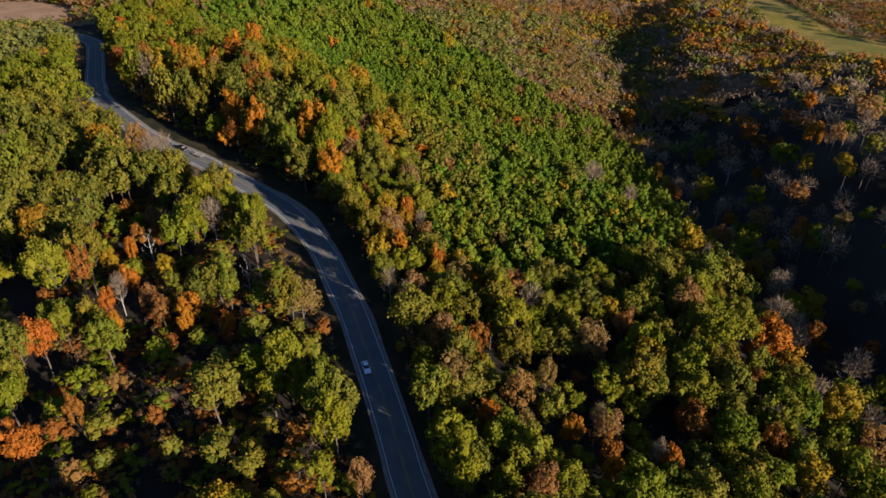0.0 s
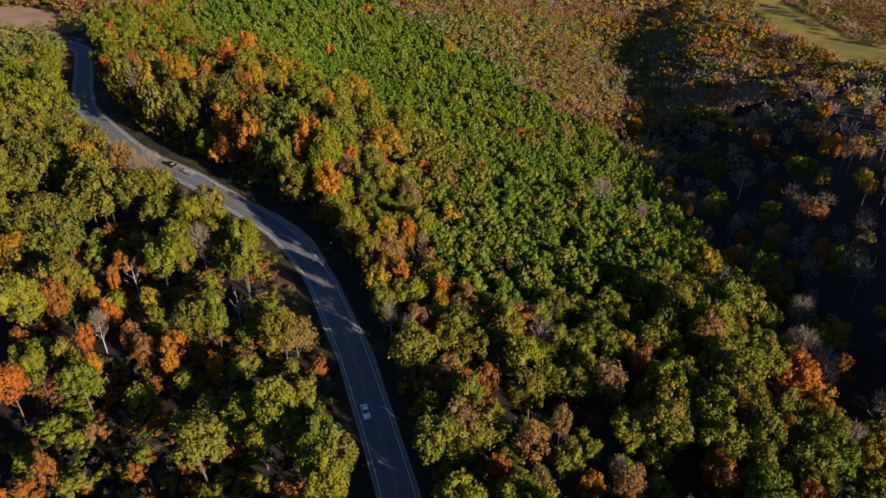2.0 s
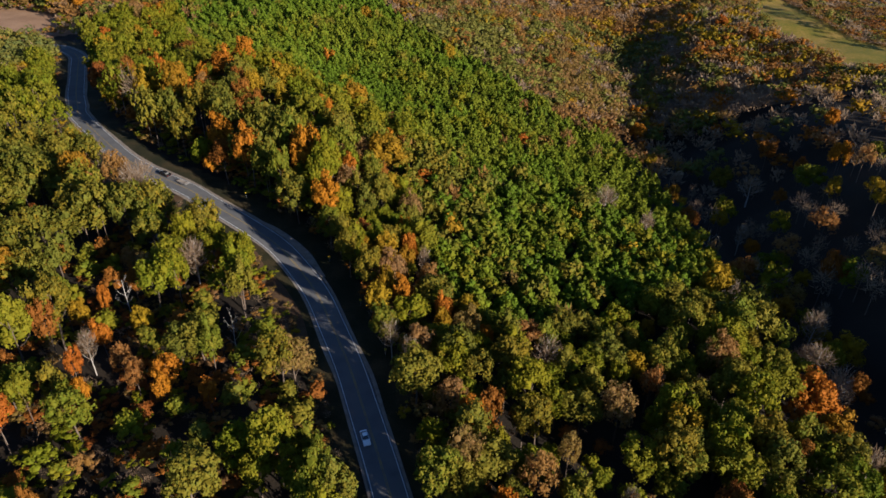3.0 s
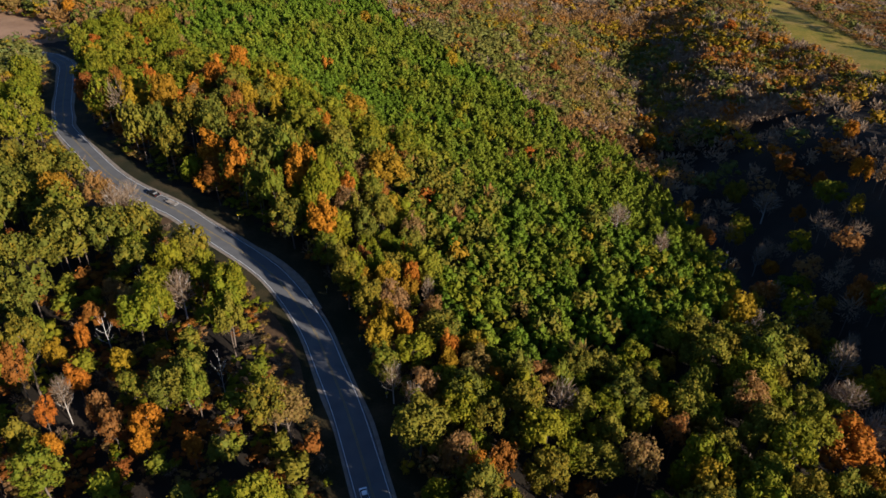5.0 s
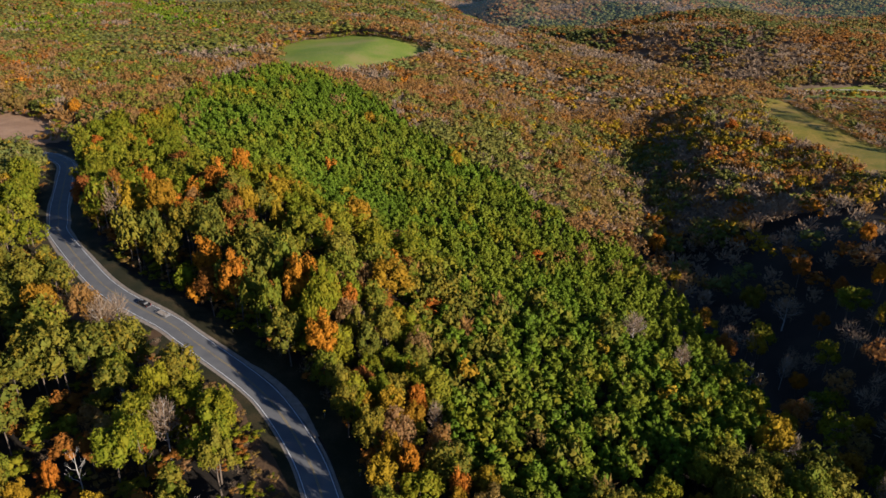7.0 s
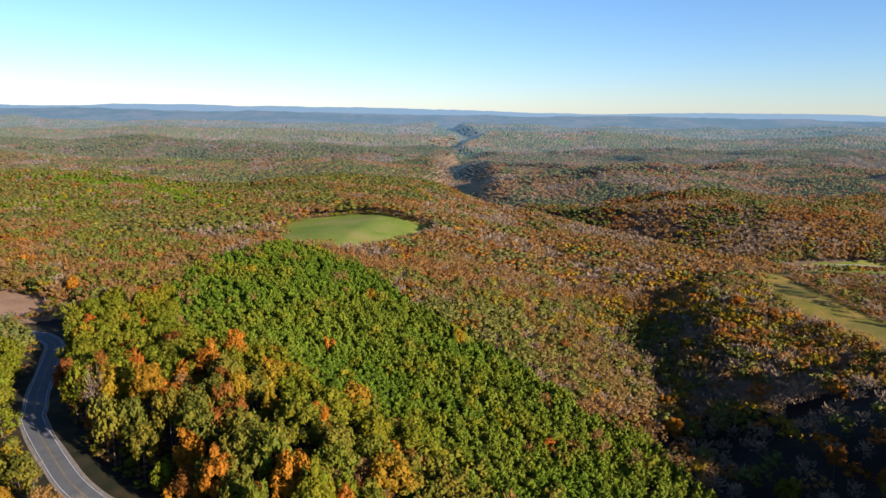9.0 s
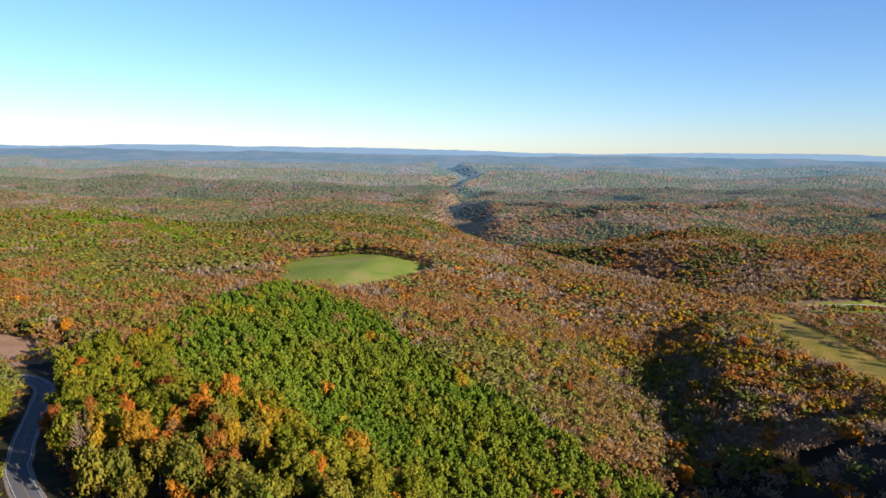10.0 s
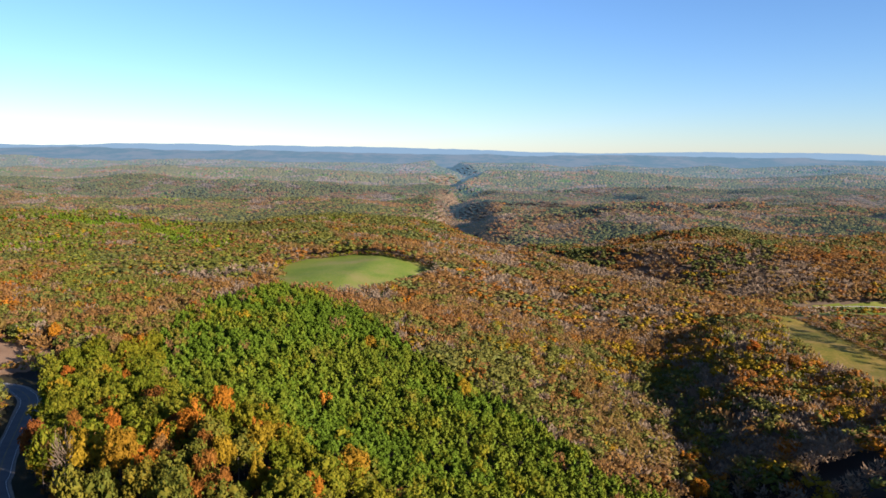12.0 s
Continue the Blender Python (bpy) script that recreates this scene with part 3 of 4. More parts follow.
def twigs(seed, count, size):
    """The thin haze of bare twigs round a leafless crown, one metre in radius."""
    r = np.random.default_rng(seed)
    d = unit(r.normal(0, 1, (count, 3)) + np.array([0, 0, 0.35]))
    at = d * r.uniform(0.35, 1.0, (count, 1))
    along = unit(d + r.normal(0, 0.45, d.shape) + np.array([0, 0, 0.5]))
    side = unit(np.cross(along, r.normal(0, 1, d.shape))) * 0.17 * size
    ln = size * r.uniform(0.9, 2.2, (count, 1))
    v = np.stack([at - along * ln - side, at - along * ln + side, at + along * ln], 1)
    return v.reshape(-1, 3), np.arange(3 * count).reshape(-1, 3)


def plume(seed, count, size):
    """A thin half-bare crown, one metre in radius: upright sprays of twigs and last leaves, with gaps."""
    r = np.random.default_rng(seed)
    d = unit(r.normal(0, 1, (count, 3)))
    at = d * r.uniform(0.25, 0.92, (count, 1)) * np.array([1, 1, 0.95])
    along = unit(d * np.array([0.7, 0.7, 0.3]) + r.normal(0, 0.3, d.shape) + np.array([0, 0, 0.8]))
    side = unit(np.cross(along, r.normal(0, 1, d.shape))) * size * r.uniform(0.5, 0.9, (count, 1))
    ln = along * size * r.uniform(0.9, 1.7, (count, 1))
    v = np.stack([at - ln * 0.7 - side * 0.5, at - ln * 0.5 + side, at + ln], 1)
    return v.reshape(-1, 3), np.arange(3 * count).reshape(-1, 3)


# where the trees stand
def scatter(x0, x1, y0, y1, gap, seed, jitter=0.42):
    r = np.random.default_rng(seed)
    xs, ys = np.arange(x0, x1, gap), np.arange(y0, y1, gap * 0.88)
    gx_, gy_ = np.meshgrid(xs, ys)
    gx_ = gx_ + (np.arange(len(ys)) % 2)[:, None] * gap / 2
    n = gx_.shape
    return (gx_ + r.uniform(-jitter, jitter, n) * gap).ravel(), (gy_ + r.uniform(-jitter, jitter, n) * gap).ravel()


OPEN = [FIELD, PASTURE_LAND, VALLEY_FIELD, CLEARING, GAP, BANK, YARD]


def wooded(x, y, roadside=13.0):
    ok = np.ones(x.shape, bool)
    for p in OPEN:
        ok &= ~inside(x, y, p)
    near = (np.abs(x) < 520) & (y < 560)
    d = np.full(x.shape, 1e3)
    d[near] = away(x[near], y[near], road_coarse)[0]
    open_side = step(x - np.interp(y, road_line[20:, 1], road_line[20:, 0]), -4, 4) * step(y, 130, 190)
    bank_side = (x < np.interp(y, road_line[20:, 1], road_line[20:, 0])) & (y > 168) & (y < 250)
    ok &= d > roadside - 2 + 1 * open_side + 7 * bank_side + (wave(x, y, 9, 51) - 0.5) * 6
    dl = np.full(x.shape, 1e3)
    far = (y > 780) & (y < 1100) & (x > 200)
    dl[far] = away(x[far], y[far], [tuple(p) for p in lane[::3]])[0]
    return ok & (dl > 4.0)


def in_view(x, y, spare):
    """The wedge of land ahead that the flight looks over, with a margin."""
    return (np.abs(x + 10) < 0.66 * (np.maximum(y, 0) * 0.93 + 75) + np.where(x > 0, spare, 12)) & (y > np.where(x > -30, 30, 62))


SPECIES = ["oak", "gold", "orange", "rust", "brown", "grey", "pine"]


# from the plateau on, leaves get haze painted in, more with distance
HAZY_LEAF = {name: {k: faraway(v, share) for k, v in HAZE_TINT_LEAF.items()} for name, share in (("plateau_woods", 0.06), ("distant_woods", 0.13), ("backdrop_woods", 0.21), ("backdrop_horizon", 0.36))}


def shares(x, y):
    """How common each kind of tree is at a place."""
    n = len(x)
    p = np.zeros((n, 7))
    near = np.array([0.92, 0.025, 0.005, 0.01, 0.025, 0.02, 0.0])
    slope = np.array([0.15, 0.014, 0.003, 0.02, 0.63, 0.18, 0.0])
    hollow = np.array([0.13, 0.105, 0.012, 0.025, 0.36, 0.37, 0.0])
    left = np.array([0.57, 0.002, 0.0, 0.008, 0.22, 0.10, 0.10])
    right = np.array([0.46, 0.0, 0.003, 0.07, 0.22, 0.24, 0.015])
    ridge = np.interp(y, [0, 100, 200, 300, 400, 500, 700, 1000, 1400], [15, 0, -32, -80, -110, -120, -110, -60, 0])
    verge = np.interp(y, [194, 245, 291, 340, 398, 433], [-39, -84, -138, -175, -200, -221])
    beside = (step(y, 190, 225) * (1 - step(y, 400, 460)) * step(x - verge, 8, 20) * (1 - step(x, -25, 5)))[:, None]
    near = near + (np.array([0.84, 0.045, 0.04, 0.025, 0.04, 0.015, 0.0]) - near) * beside
    a = np.maximum(step(x - ridge, 130, 220), step(y, 470, 640))[:, None]
    b = (step(x, 95, 130) * (1 - step(y, 620, 800)))[:, None]
    c = (step(y, 900, 1200) * step(-x, -40, 60))[:, None]
    d = (step(y, 1000, 1250) * step(x, -20, 120))[:, None]
    e = (step(-x, 160, 260) * step(y, 520, 640))[:, None]
    p = near + (slope - near) * a
    p = p + (hollow - p) * b
    # the foot of the hollow is nearly bare
    p = p + (np.array([0.20, 0.10, 0.03, 0.10, 0.15, 0.42, 0.0]) - p) * (b * (1 - step(y, 400, 470)[:, None]))
    p = p + (left - p) * np.maximum(c, e * 0.6)
    p = p + (right - p) * d
    mid = (step(-x, 80, 170) * step(y, 450, 560) * (1 - step(y, 950, 1150)) * 0.62)[:, None]
    p = p + (np.array([0.42, 0.015, 0.004, 0.02, 0.40, 0.14, 0.0]) - p) * mid
    p = p + (np.array([0.68, 0.0, 0.0, 0.02, 0.08, 0.12, 0.10]) - p) * step(y, 1800, 2300)[:, None]
    patch = wave(x, y, 90, 61)[:, None]
    p = p * (0.45 + 1.1 * np.stack([0.65 * wave(x, y, 75, 70 + i) + 0.35 * wave(x, y, 24, 80 + i) for i in range(7)], 1)) ** (2 + 3 * step(y, 330, 600)[:, None])
    p[:, 6:] *= 3.5 * step(patch, 0.55, 0.75)
    p = np.where(inside(x, y, HEDGE)[:, None], np.array([0.16, 0.05, 0.03, 0.08, 0.38, 0.30, 0.0]), p)
    for stand in PINE_STANDS:
        p = np.where(inside(x, y, stand)[:, None], np.array([0.30, 0.01, 0.0, 0.01, 0.12, 0.04, 0.52]), p)
    p = np.where(inside(x, y, OAK_STAND)[:, None], np.array([0.84, 0.0, 0.0, 0.02, 0.09, 0.05, 0.0]), p)
    return p / p.sum(1, keepdims=True)


def pick(x, y, seed):
    r = np.random.default_rng(seed)
    c = np.cumsum(shares(x, y), 1)
    # kinds keep company: chance drawn partly from a slow wave over the land
    u = r.uniform(0, 1, len(x))
    drift = 0.6 * wave(x, y, 60, seed) + 0.4 * wave(x, y, 24, seed + 1) + np.interp(y, [500, 900, 1400], [1.0, 0.5, 0.25]) * (u - 0.5)
    even = np.argsort(np.argsort(drift)) / max(len(x) - 1, 1)
    u = np.where(y > 500, even, u)
    return np.minimum((u[:, None] > c).sum(1), 6)


def grown(templates, x, y, z, rad, half, lift, seed, tones=(0.0, 1.0)):
    """Many crowns in one mesh: corners, triangles and each triangle's tone."""
    r = np.random.default_rng(seed)
    kind = r.integers(0, len(templates), len(x))
    turn = r.uniform(0, 6.283, len(x))
    tone = r.uniform(0, 1, len(x))
    patchy = tones != (0.0, 1.0)
    if patchy:
        # olive beside the road, greener on the far west side
        olive = ((x < -60) & (y < 560) & (y < 330 - x)) | ((x < -110) & (y >= 450) & (y < 1000))
        west = step(-x, -60, 120) * (tones[0] > 0.49)
        east = step(y, 900, 1100) * step(x, 0, 150) * 0.35
        tones = np.where(olive, 0.12, tones[0] - 0.08 * west + 0.10 * east), np.where(olive, 0.56, tones[1] - 0.14 * west + 0.10 * east)
    tone = tones[0] + (tones[1] - tones[0]) * ((0.3 * tone + 0.7 * np.clip(wave(x, y, 46, seed) * 1.5 - 0.25, 0, 1)) if not patchy else np.clip(wave(x, y, 60, 95) * 1.3 - 0.15 + (tone - 0.5) * 0.4, 0, 1))
    vs, fs, ts, base = [], [], [], 0
    for k, (v, f) in enumerate(templates):
        s = np.nonzero(kind == k)[0]
        if not len(s):
            continue
        c, q = np.cos(turn[s])[:, None], np.sin(turn[s])[:, None]
        px = (v[None, :, 0] * c - v[None, :, 1] * q) * rad[s, None] + x[s, None]
        py = (v[None, :, 0] * q + v[None, :, 1] * c) * rad[s, None] + y[s, None]
        pz = v[None, :, 2] * half[s, None] + (z + lift)[s, None]
        vs.append(np.stack([px, py, pz], 2).reshape(-1, 3))
        fs.append((f[None] + (np.arange(len(s)) * len(v))[:, None, None]).reshape(-1, 3) + base)
        ts.append(np.repeat(tone[s], len(f)))
        base += len(s) * len(v)
    return np.concatenate(vs), np.concatenate(fs), np.concatenate(ts)


WORDS = dict(oak="olive green and yellowing hardwood crowns", gold="golden yellow hardwood crowns", orange="bright orange autumn crowns", rust="rust red autumn crowns",
             brown="tan brown half-bare hardwood crowns", grey="leafless grey twiggy hardwood crowns", pine="dark green pine crowns")


def forest(name, x, y, kinds, lods, rad, tall, seed, where):
    """The woods of one stretch, one mesh for each kind of tree."""
    z = ground_z(x, y)
    for k, sp in enumerate(SPECIES):
        s = kinds == k
        if s.sum() < 1:
            continue
        rr, hh = rad[s] * (0.62 if sp == "pine" else 1.0), tall[s]
        half = hh * (0.40 if sp == "pine" else np.where((x[s] < -40) & (y[s] < 520), 0.34, 0.35) if name == "hillside_woods" else {"grove": 0.34, "roadside_strip": 0.40, "valley_woods": 0.27, "plateau_woods": 0.25}.get(name, 0.2 if "backdrop" in name or name == "distant_woods" else 0.3))
        v, f, t = grown(lods["pine" if sp == "pine" else "grey" if sp == "grey" else "brown" if sp == "brown" else "leafy"], x[s], y[s], z[s], rr, half, hh - half, seed + k, {"hillside_woods": (0.38, 0.54), "roadside_strip": (0.10, 0.50), "valley_woods": (0.50, 0.68), "plateau_woods": (0.50, 0.68), "distant_woods": (0.54, 0.68), "backdrop_woods": (0.76, 0.90), "backdrop_horizon": (0.78, 0.90)}.get(name, (0.0, 1.0)) if sp == "oak" else (0.0, 1.0))
        ob = new(f"{sp}_{name}", mesh_of(f"{sp}_{name}", v, f, HAZY_LEAF.get(name, HAZE_TINT_LEAF if name in ("hillside_woods", "valley_woods") else LEAF)[sp], t, smooth=name.split("_")[0] in ("hillside", "valley", "plateau", "distant", "backdrop")))
        tagged(ob, f"{WORDS[sp]} {where}", *(("backdrop", "", "structure") if name in HAZY_LEAF else ("woods", "", "stuff")))


OCT = (OCT_V, OCT_F)
LOD1 = dict(leafy=[crown(s, 15, 430, 0.11, 0.66, core=OCT) for s in range(6)], brown=[crown(s, 11, 360, 0.11, 0.6, core=OCT) for s in range(20, 24)],
            grey=[twigs(s, 150, 0.16) for s in range(3)], pine=[pine_crown(s, (4, 5), 110, 0.17, OCT) for s in range(4)])
LOD2 = dict(leafy=[crown(s, 6, 78, 0.19, 0.72, 0.4, OCT) for s in range(6)], brown=[crown(s, 6, 66, 0.19, 0.5, 0.5, OCT) for s in range(20, 24)] + [plume(s, 70, 0.24) for s in range(24, 27)],
            grey=[plume(s, 60, 0.22) for s in range(30, 36)], pine=[pine_crown(s, (4,), 40, 0.28, OCT) for s in range(4)])
SHRUB = dict(leafy=[crown(s, 5, 62, 0.17, 0.8) for s in range(40, 45)], brown=[crown(s, 5, 62, 0.16, 0.7) for s in range(45, 49)], grey=[twigs(s, 60, 0.2) for s in range(3)], pine=[])
LOW = dict(leafy=[crown(s, 9, 150, 0.14, 0.85) for s in range(50, 55)], brown=[crown(s, 8, 150, 0.13, 0.75) for s in range(55, 59)], grey=[twigs(s, 110, 0.18) for s in range(3)], pine=[])
LOD3 = dict(leafy=[crown(s, 4, 20, 0.31, 0.92, 0.25, OCT) for s in range(6)], brown=[crown(s, 4, 20, 0.30, 0.78, 0.3, OCT) for s in range(20, 25)] + [plume(s, 26, 0.38) for s in range(25, 27)],
            grey=[plume(s, 24, 0.38) for s in range(30, 36)], pine=[pine_crown(s, (3,), 12, 0.42, OCT) for s in range(4)])


def dome(seed, sides=4):
    r = np.random.default_rng(seed)
    an = np.arange(sides) * 6.283 / sides
    low = np.stack([np.cos(an), np.sin(an), np.full(sides, -0.8)], 1) * r.uniform(0.8, 1.1, (sides, 1))
    mid = np.stack([np.cos(an + 0.5) * 0.8, np.sin(an + 0.5) * 0.8, np.full(sides, 0.35)], 1) * r.uniform(0.75, 1.15, (sides, 1))
    i = np.arange(sides)
    j = (i + 1) % sides
    f = np.concatenate([np.stack([i, j, sides + i], 1), np.stack([j, sides + j, sides + i], 1), np.stack([sides + i, sides + j, np.full(sides, 2 * sides)], 1)])
    return np.concatenate([low, mid, [[0, 0, 1.0]]]), f


LOD4 = {kind: [dome(s) for s in range(6)] for kind in ("leafy", "brown", "grey", "pine")}

LODP = dict(leafy=[crown(s, 2, 6, 0.5, 1.0, 0.25, OCT) for s in range(6)], brown=[crown(s, 2, 6, 0.48, 0.95, 0.25, OCT) for s in range(10, 14)] + [plume(s, 13, 0.55) for s in range(14, 16)], grey=[plume(s, 13, 0.52) for s in range(20, 26)], pine=[pine_crown(s, (3,), 4, 0.42, OCT) for s in range(4)])


def sizes(n, seed, lo, hi):
    r = np.random.default_rng(seed)
    rad = r.uniform(lo, hi, n)
    return rad, np.clip(rad * 1.9 + r.uniform(4, 11, n), 9, 21) if lo < 3 else rad * 0.5 + r.uniform(9.0, 11.6, n)


# trees that stand out by their colour, their bareness or their size
NOTED = []


def noted(kind, *places):
    """Trees of one kind: where each stands, and its size."""
    NOTED.extend((kind, *q) for q in places)


noted("orange", (-86, 273, 1.07), (-101, 338, 1.02), (-97, 359, 0.99), (-76, 338, 0.63), (-40, 255, 0.65), (-35, 255, 0.69), (-11, 211, 0.59), (-12, 223, 0.5), (-12, 184, 0.49), (0, 179, 0.42), (11, 169, 0.42), (-67, 149, 0.97), (-66, 143, 0.57), (-88, 162, 0.65), (-84, 141, 0.45), (-91, 151, 0.47), (-93, 177, 0.44), (-55, 142, 0.42), (-196, 430, 0.8), (-185, 491, 0.98), (-248, 512, 0.97), (-134, 347, 0.68), (135, 276, 0.84), (202, 359, 0.8), (120, 414, 1.15), (5, 139, 0.7))
noted("orange", (32, 113, 0.65), (39, 100, 0.42), (53, 103, 0.49), (101, 161, 1.5), (12, 114, 0.42), (-87, 100, 1.01), (236, 613, 1.1))
noted("rust", (-82, 261, 0.91), (-85, 304, 0.94), (-56, 267, 0.82), (-49, 261, 0.71), (-58, 250, 0.42), (-160, 339, 1.11), (-90, 322, 0.69), (-89, 186, 0.45), (-79, 189, 0.42), (-151, 352, 0.71), (170, 353, 1.04), (160, 310, 0.75), (-66, 196, 0.6), (-75, 197, 0.72), (39, 106, 0.58), (63, 116, 0.76), (11, 143, 0.58), (80, 111, 0.71), (121, 171, 0.6), (-80, 110, 0.54), (62, 119, 0.6), (-105, 149, 0.51), (242, 566, 0.9), (78, 515, 0.9))
noted("gold", (-24, 204, 0.6), (-18, 180, 0.67), (-16, 188, 0.43), (-97, 171, 0.69), (-174, 422, 1.01), (-172, 444, 0.89), (-82, 317, 0.92), (-90, 298, 0.57), (-68, 307, 0.68), (-23, 276, 1.5), (-80, 168, 0.82), (-40, 328, 1.38), (102, 239, 0.76), (112, 241, 0.73), (126, 254, 0.63), (140, 243, 0.73), (121, 219, 1.08), (105, 195, 0.46), (57, 141, 1.12), (231, 668, 1.0), (5, 480, 0.9), (-54, 529, 0.8), (170, 537, 0.9))
noted("grey", (-14, 166, 0.69), (71, 286, 1.2), (84, 269, 0.86), (-6, 207, 0.42), (-9, 157, 0.42), (152, 325, 1.5), (99, 216, 0.92), (131, 281, 0.68), (132, 242, 0.67), (-89, 156, 0.58), (-108, 237, 1.1), (-105, 242, 0.98), (134, 216, 0.62), (39, 118, 0.54), (51, 107, 0.53), (138, 522, 1.0))
noted("brown", (-5, 196, 0.73), (-80, 153, 0.74), (-74, 147, 0.66), (-113, 242, 1.13), (41, 114, 0.79), (21, 111, 0.7), (4, 125, 0.97), (1, 143, 0.78), (23, 95, 0.79), (28, 130, 0.53), (54, 157, 0.69), (-15, 94, 0.53))
noted("snag", (112, 267, 1.05), (-89, 180, 0.7), (-86, 202, 0.75), (-55, 164, 0.46))
noted("oak", (-7, 148, 1.23), (-53, 293, 1.48), (-45, 307, 1.5), (-32, 302, 1.42), (-17, 312, 1.47), (-41, 283, 1.34), (143, 342, 1.2), (171, 312, 1.46), (121, 187, 0.94), (-16, 168, 0.75))


def beside_noted(x, y, gap):
    hit = np.zeros(x.shape, bool)
    for _, a_, b_, c_ in NOTED:
        hit |= np.hypot(x - a_, y - b_) < gap * (0.55 + 0.6 * c_)
    return hit


# the kinds of single trees: name, label, category, crowns and wood
TREE = dict(oak=("oak_tree", "broad oak with olive green and yellowing leaves"), gold=("golden_tree", "hardwood tree with golden yellow autumn leaves"),
            orange=("orange_tree", "maple tree with bright orange autumn leaves"), rust=("rust_tree", "hardwood tree with rust red autumn leaves"),
            brown=("tan_tree", "hardwood tree with thin tan brown leaves"), grey=("bare_tree", "leafless hardwood tree with pale grey twigs"),
            snag=("dead_tree", "dead white tree with bare broken limbs"), pine=("pine_tree", "young planted pine with green needles"))


def tree_master(kind, seed):
    """One tree, 16 m high, with its trunk and crown as parts."""
    name, label = TREE[kind]
    root = tagged(new(name), label, "tree", "pines of the plantation" if kind == "pine" else "trees beside the road")
    if kind == "pine":
        tv, tf = tube([(0, 0, -0.8), (0, 0.1, 6), (0, 0, 11.5)], [0.16, 0.12, 0.04], 5)
        cv, cf = pine_crown(seed, (4, 5), 190, 0.13)
        cv = cv * np.array([3.4, 3.4, 4.1]) + np.array([0, 0, 8.5])
    elif kind in ("grey", "snag"):
        tv, tf = limbs(seed, 14.0, 5.2, 11 if kind == "grey" else 8, 0.24, 0.30)
        cv, cf = twigs(seed, 420, 0.13)
        cv = cv * np.array([4.4, 4.4, 5.2]) + np.array([0, 0, 10.6])
    else:
        tv, tf = limbs(seed, 12.5, 4.2, 6, 0.28, 0.38)
        cv, cf = crown(seed, 26, 1250 if kind != "brown" else 900, 0.08, 0.74 if kind != "brown" else 0.55)
        cv = cv * np.array([4.5, 4.5, 5.4]) + np.array([0, 0, 10.6])
    trunk = new("trunk", mesh_of("trunk", tv, tf, PALE_BARK if kind in ("grey", "snag") else BARK, smooth=True))
    trunk.parent = root
    if kind != "snag":
        top = new("crown", mesh_of("crown", cv, cf, SINGLE_LEAF[kind]))
        top.parent = root
    return root


def plant(kind, x, y, scale, seed, variants=6, height=None):
    """Single trees at the given places: the first of each variant is built, the others are copies."""
    r = np.random.default_rng(seed)
    z = ground_z(np.asarray(x, float), np.asarray(y, float))
    masters = {}
    for i, (a_, b_, c_, s_, h_) in enumerate(zip(x, y, z, scale, height or scale)):
        k = i % variants
        m = pose(a_, b_, c_, r.uniform(-2, 2), r.uniform(-2, 2), r.uniform(0, 360)) @ Matrix.Diagonal((s_ * r.uniform(0.92, 1.08), s_ * r.uniform(0.92, 1.08), h_ * r.uniform(0.94, 1.06), 1))
        if k not in masters:
            masters[k] = tree_master(kind, seed + k)
            masters[k].matrix_basis = m
        else:
            ob = copy_thing(masters[k], Matrix())
            ob.matrix_basis = m


STRETCHES = [("grove", 20, 330, 7.6, LOD1, 2.8, 5.6, 60, "in the woods beside the road"), ("hillside_woods", 330, 720, 7.8, LOD2, 4.6, 6.6, 40, "on the slopes of the ridge"),
             ("valley_woods", 720, 1320, 8.6, LOD3, 6.0, 8.0, 40, "along the valley and the hills behind it"), ("plateau_woods", 1320, 1900, 8.6, LODP, 6.2, 8.0, 0, "on the plateau past the gorge"),
             ("distant_woods", 1900, 2450, 9.6, LODP, 5.8, 7.2, 0, "on the far plateau"), ("backdrop_woods", 2450, 2950, 10.5, LOD4, 6.8, 8.4, 0, "far off on the plateau"), ("backdrop_horizon", 2950, 3600, 13.0, LOD4, 8.2, 10.2, 0, "at the end of the plateau")]
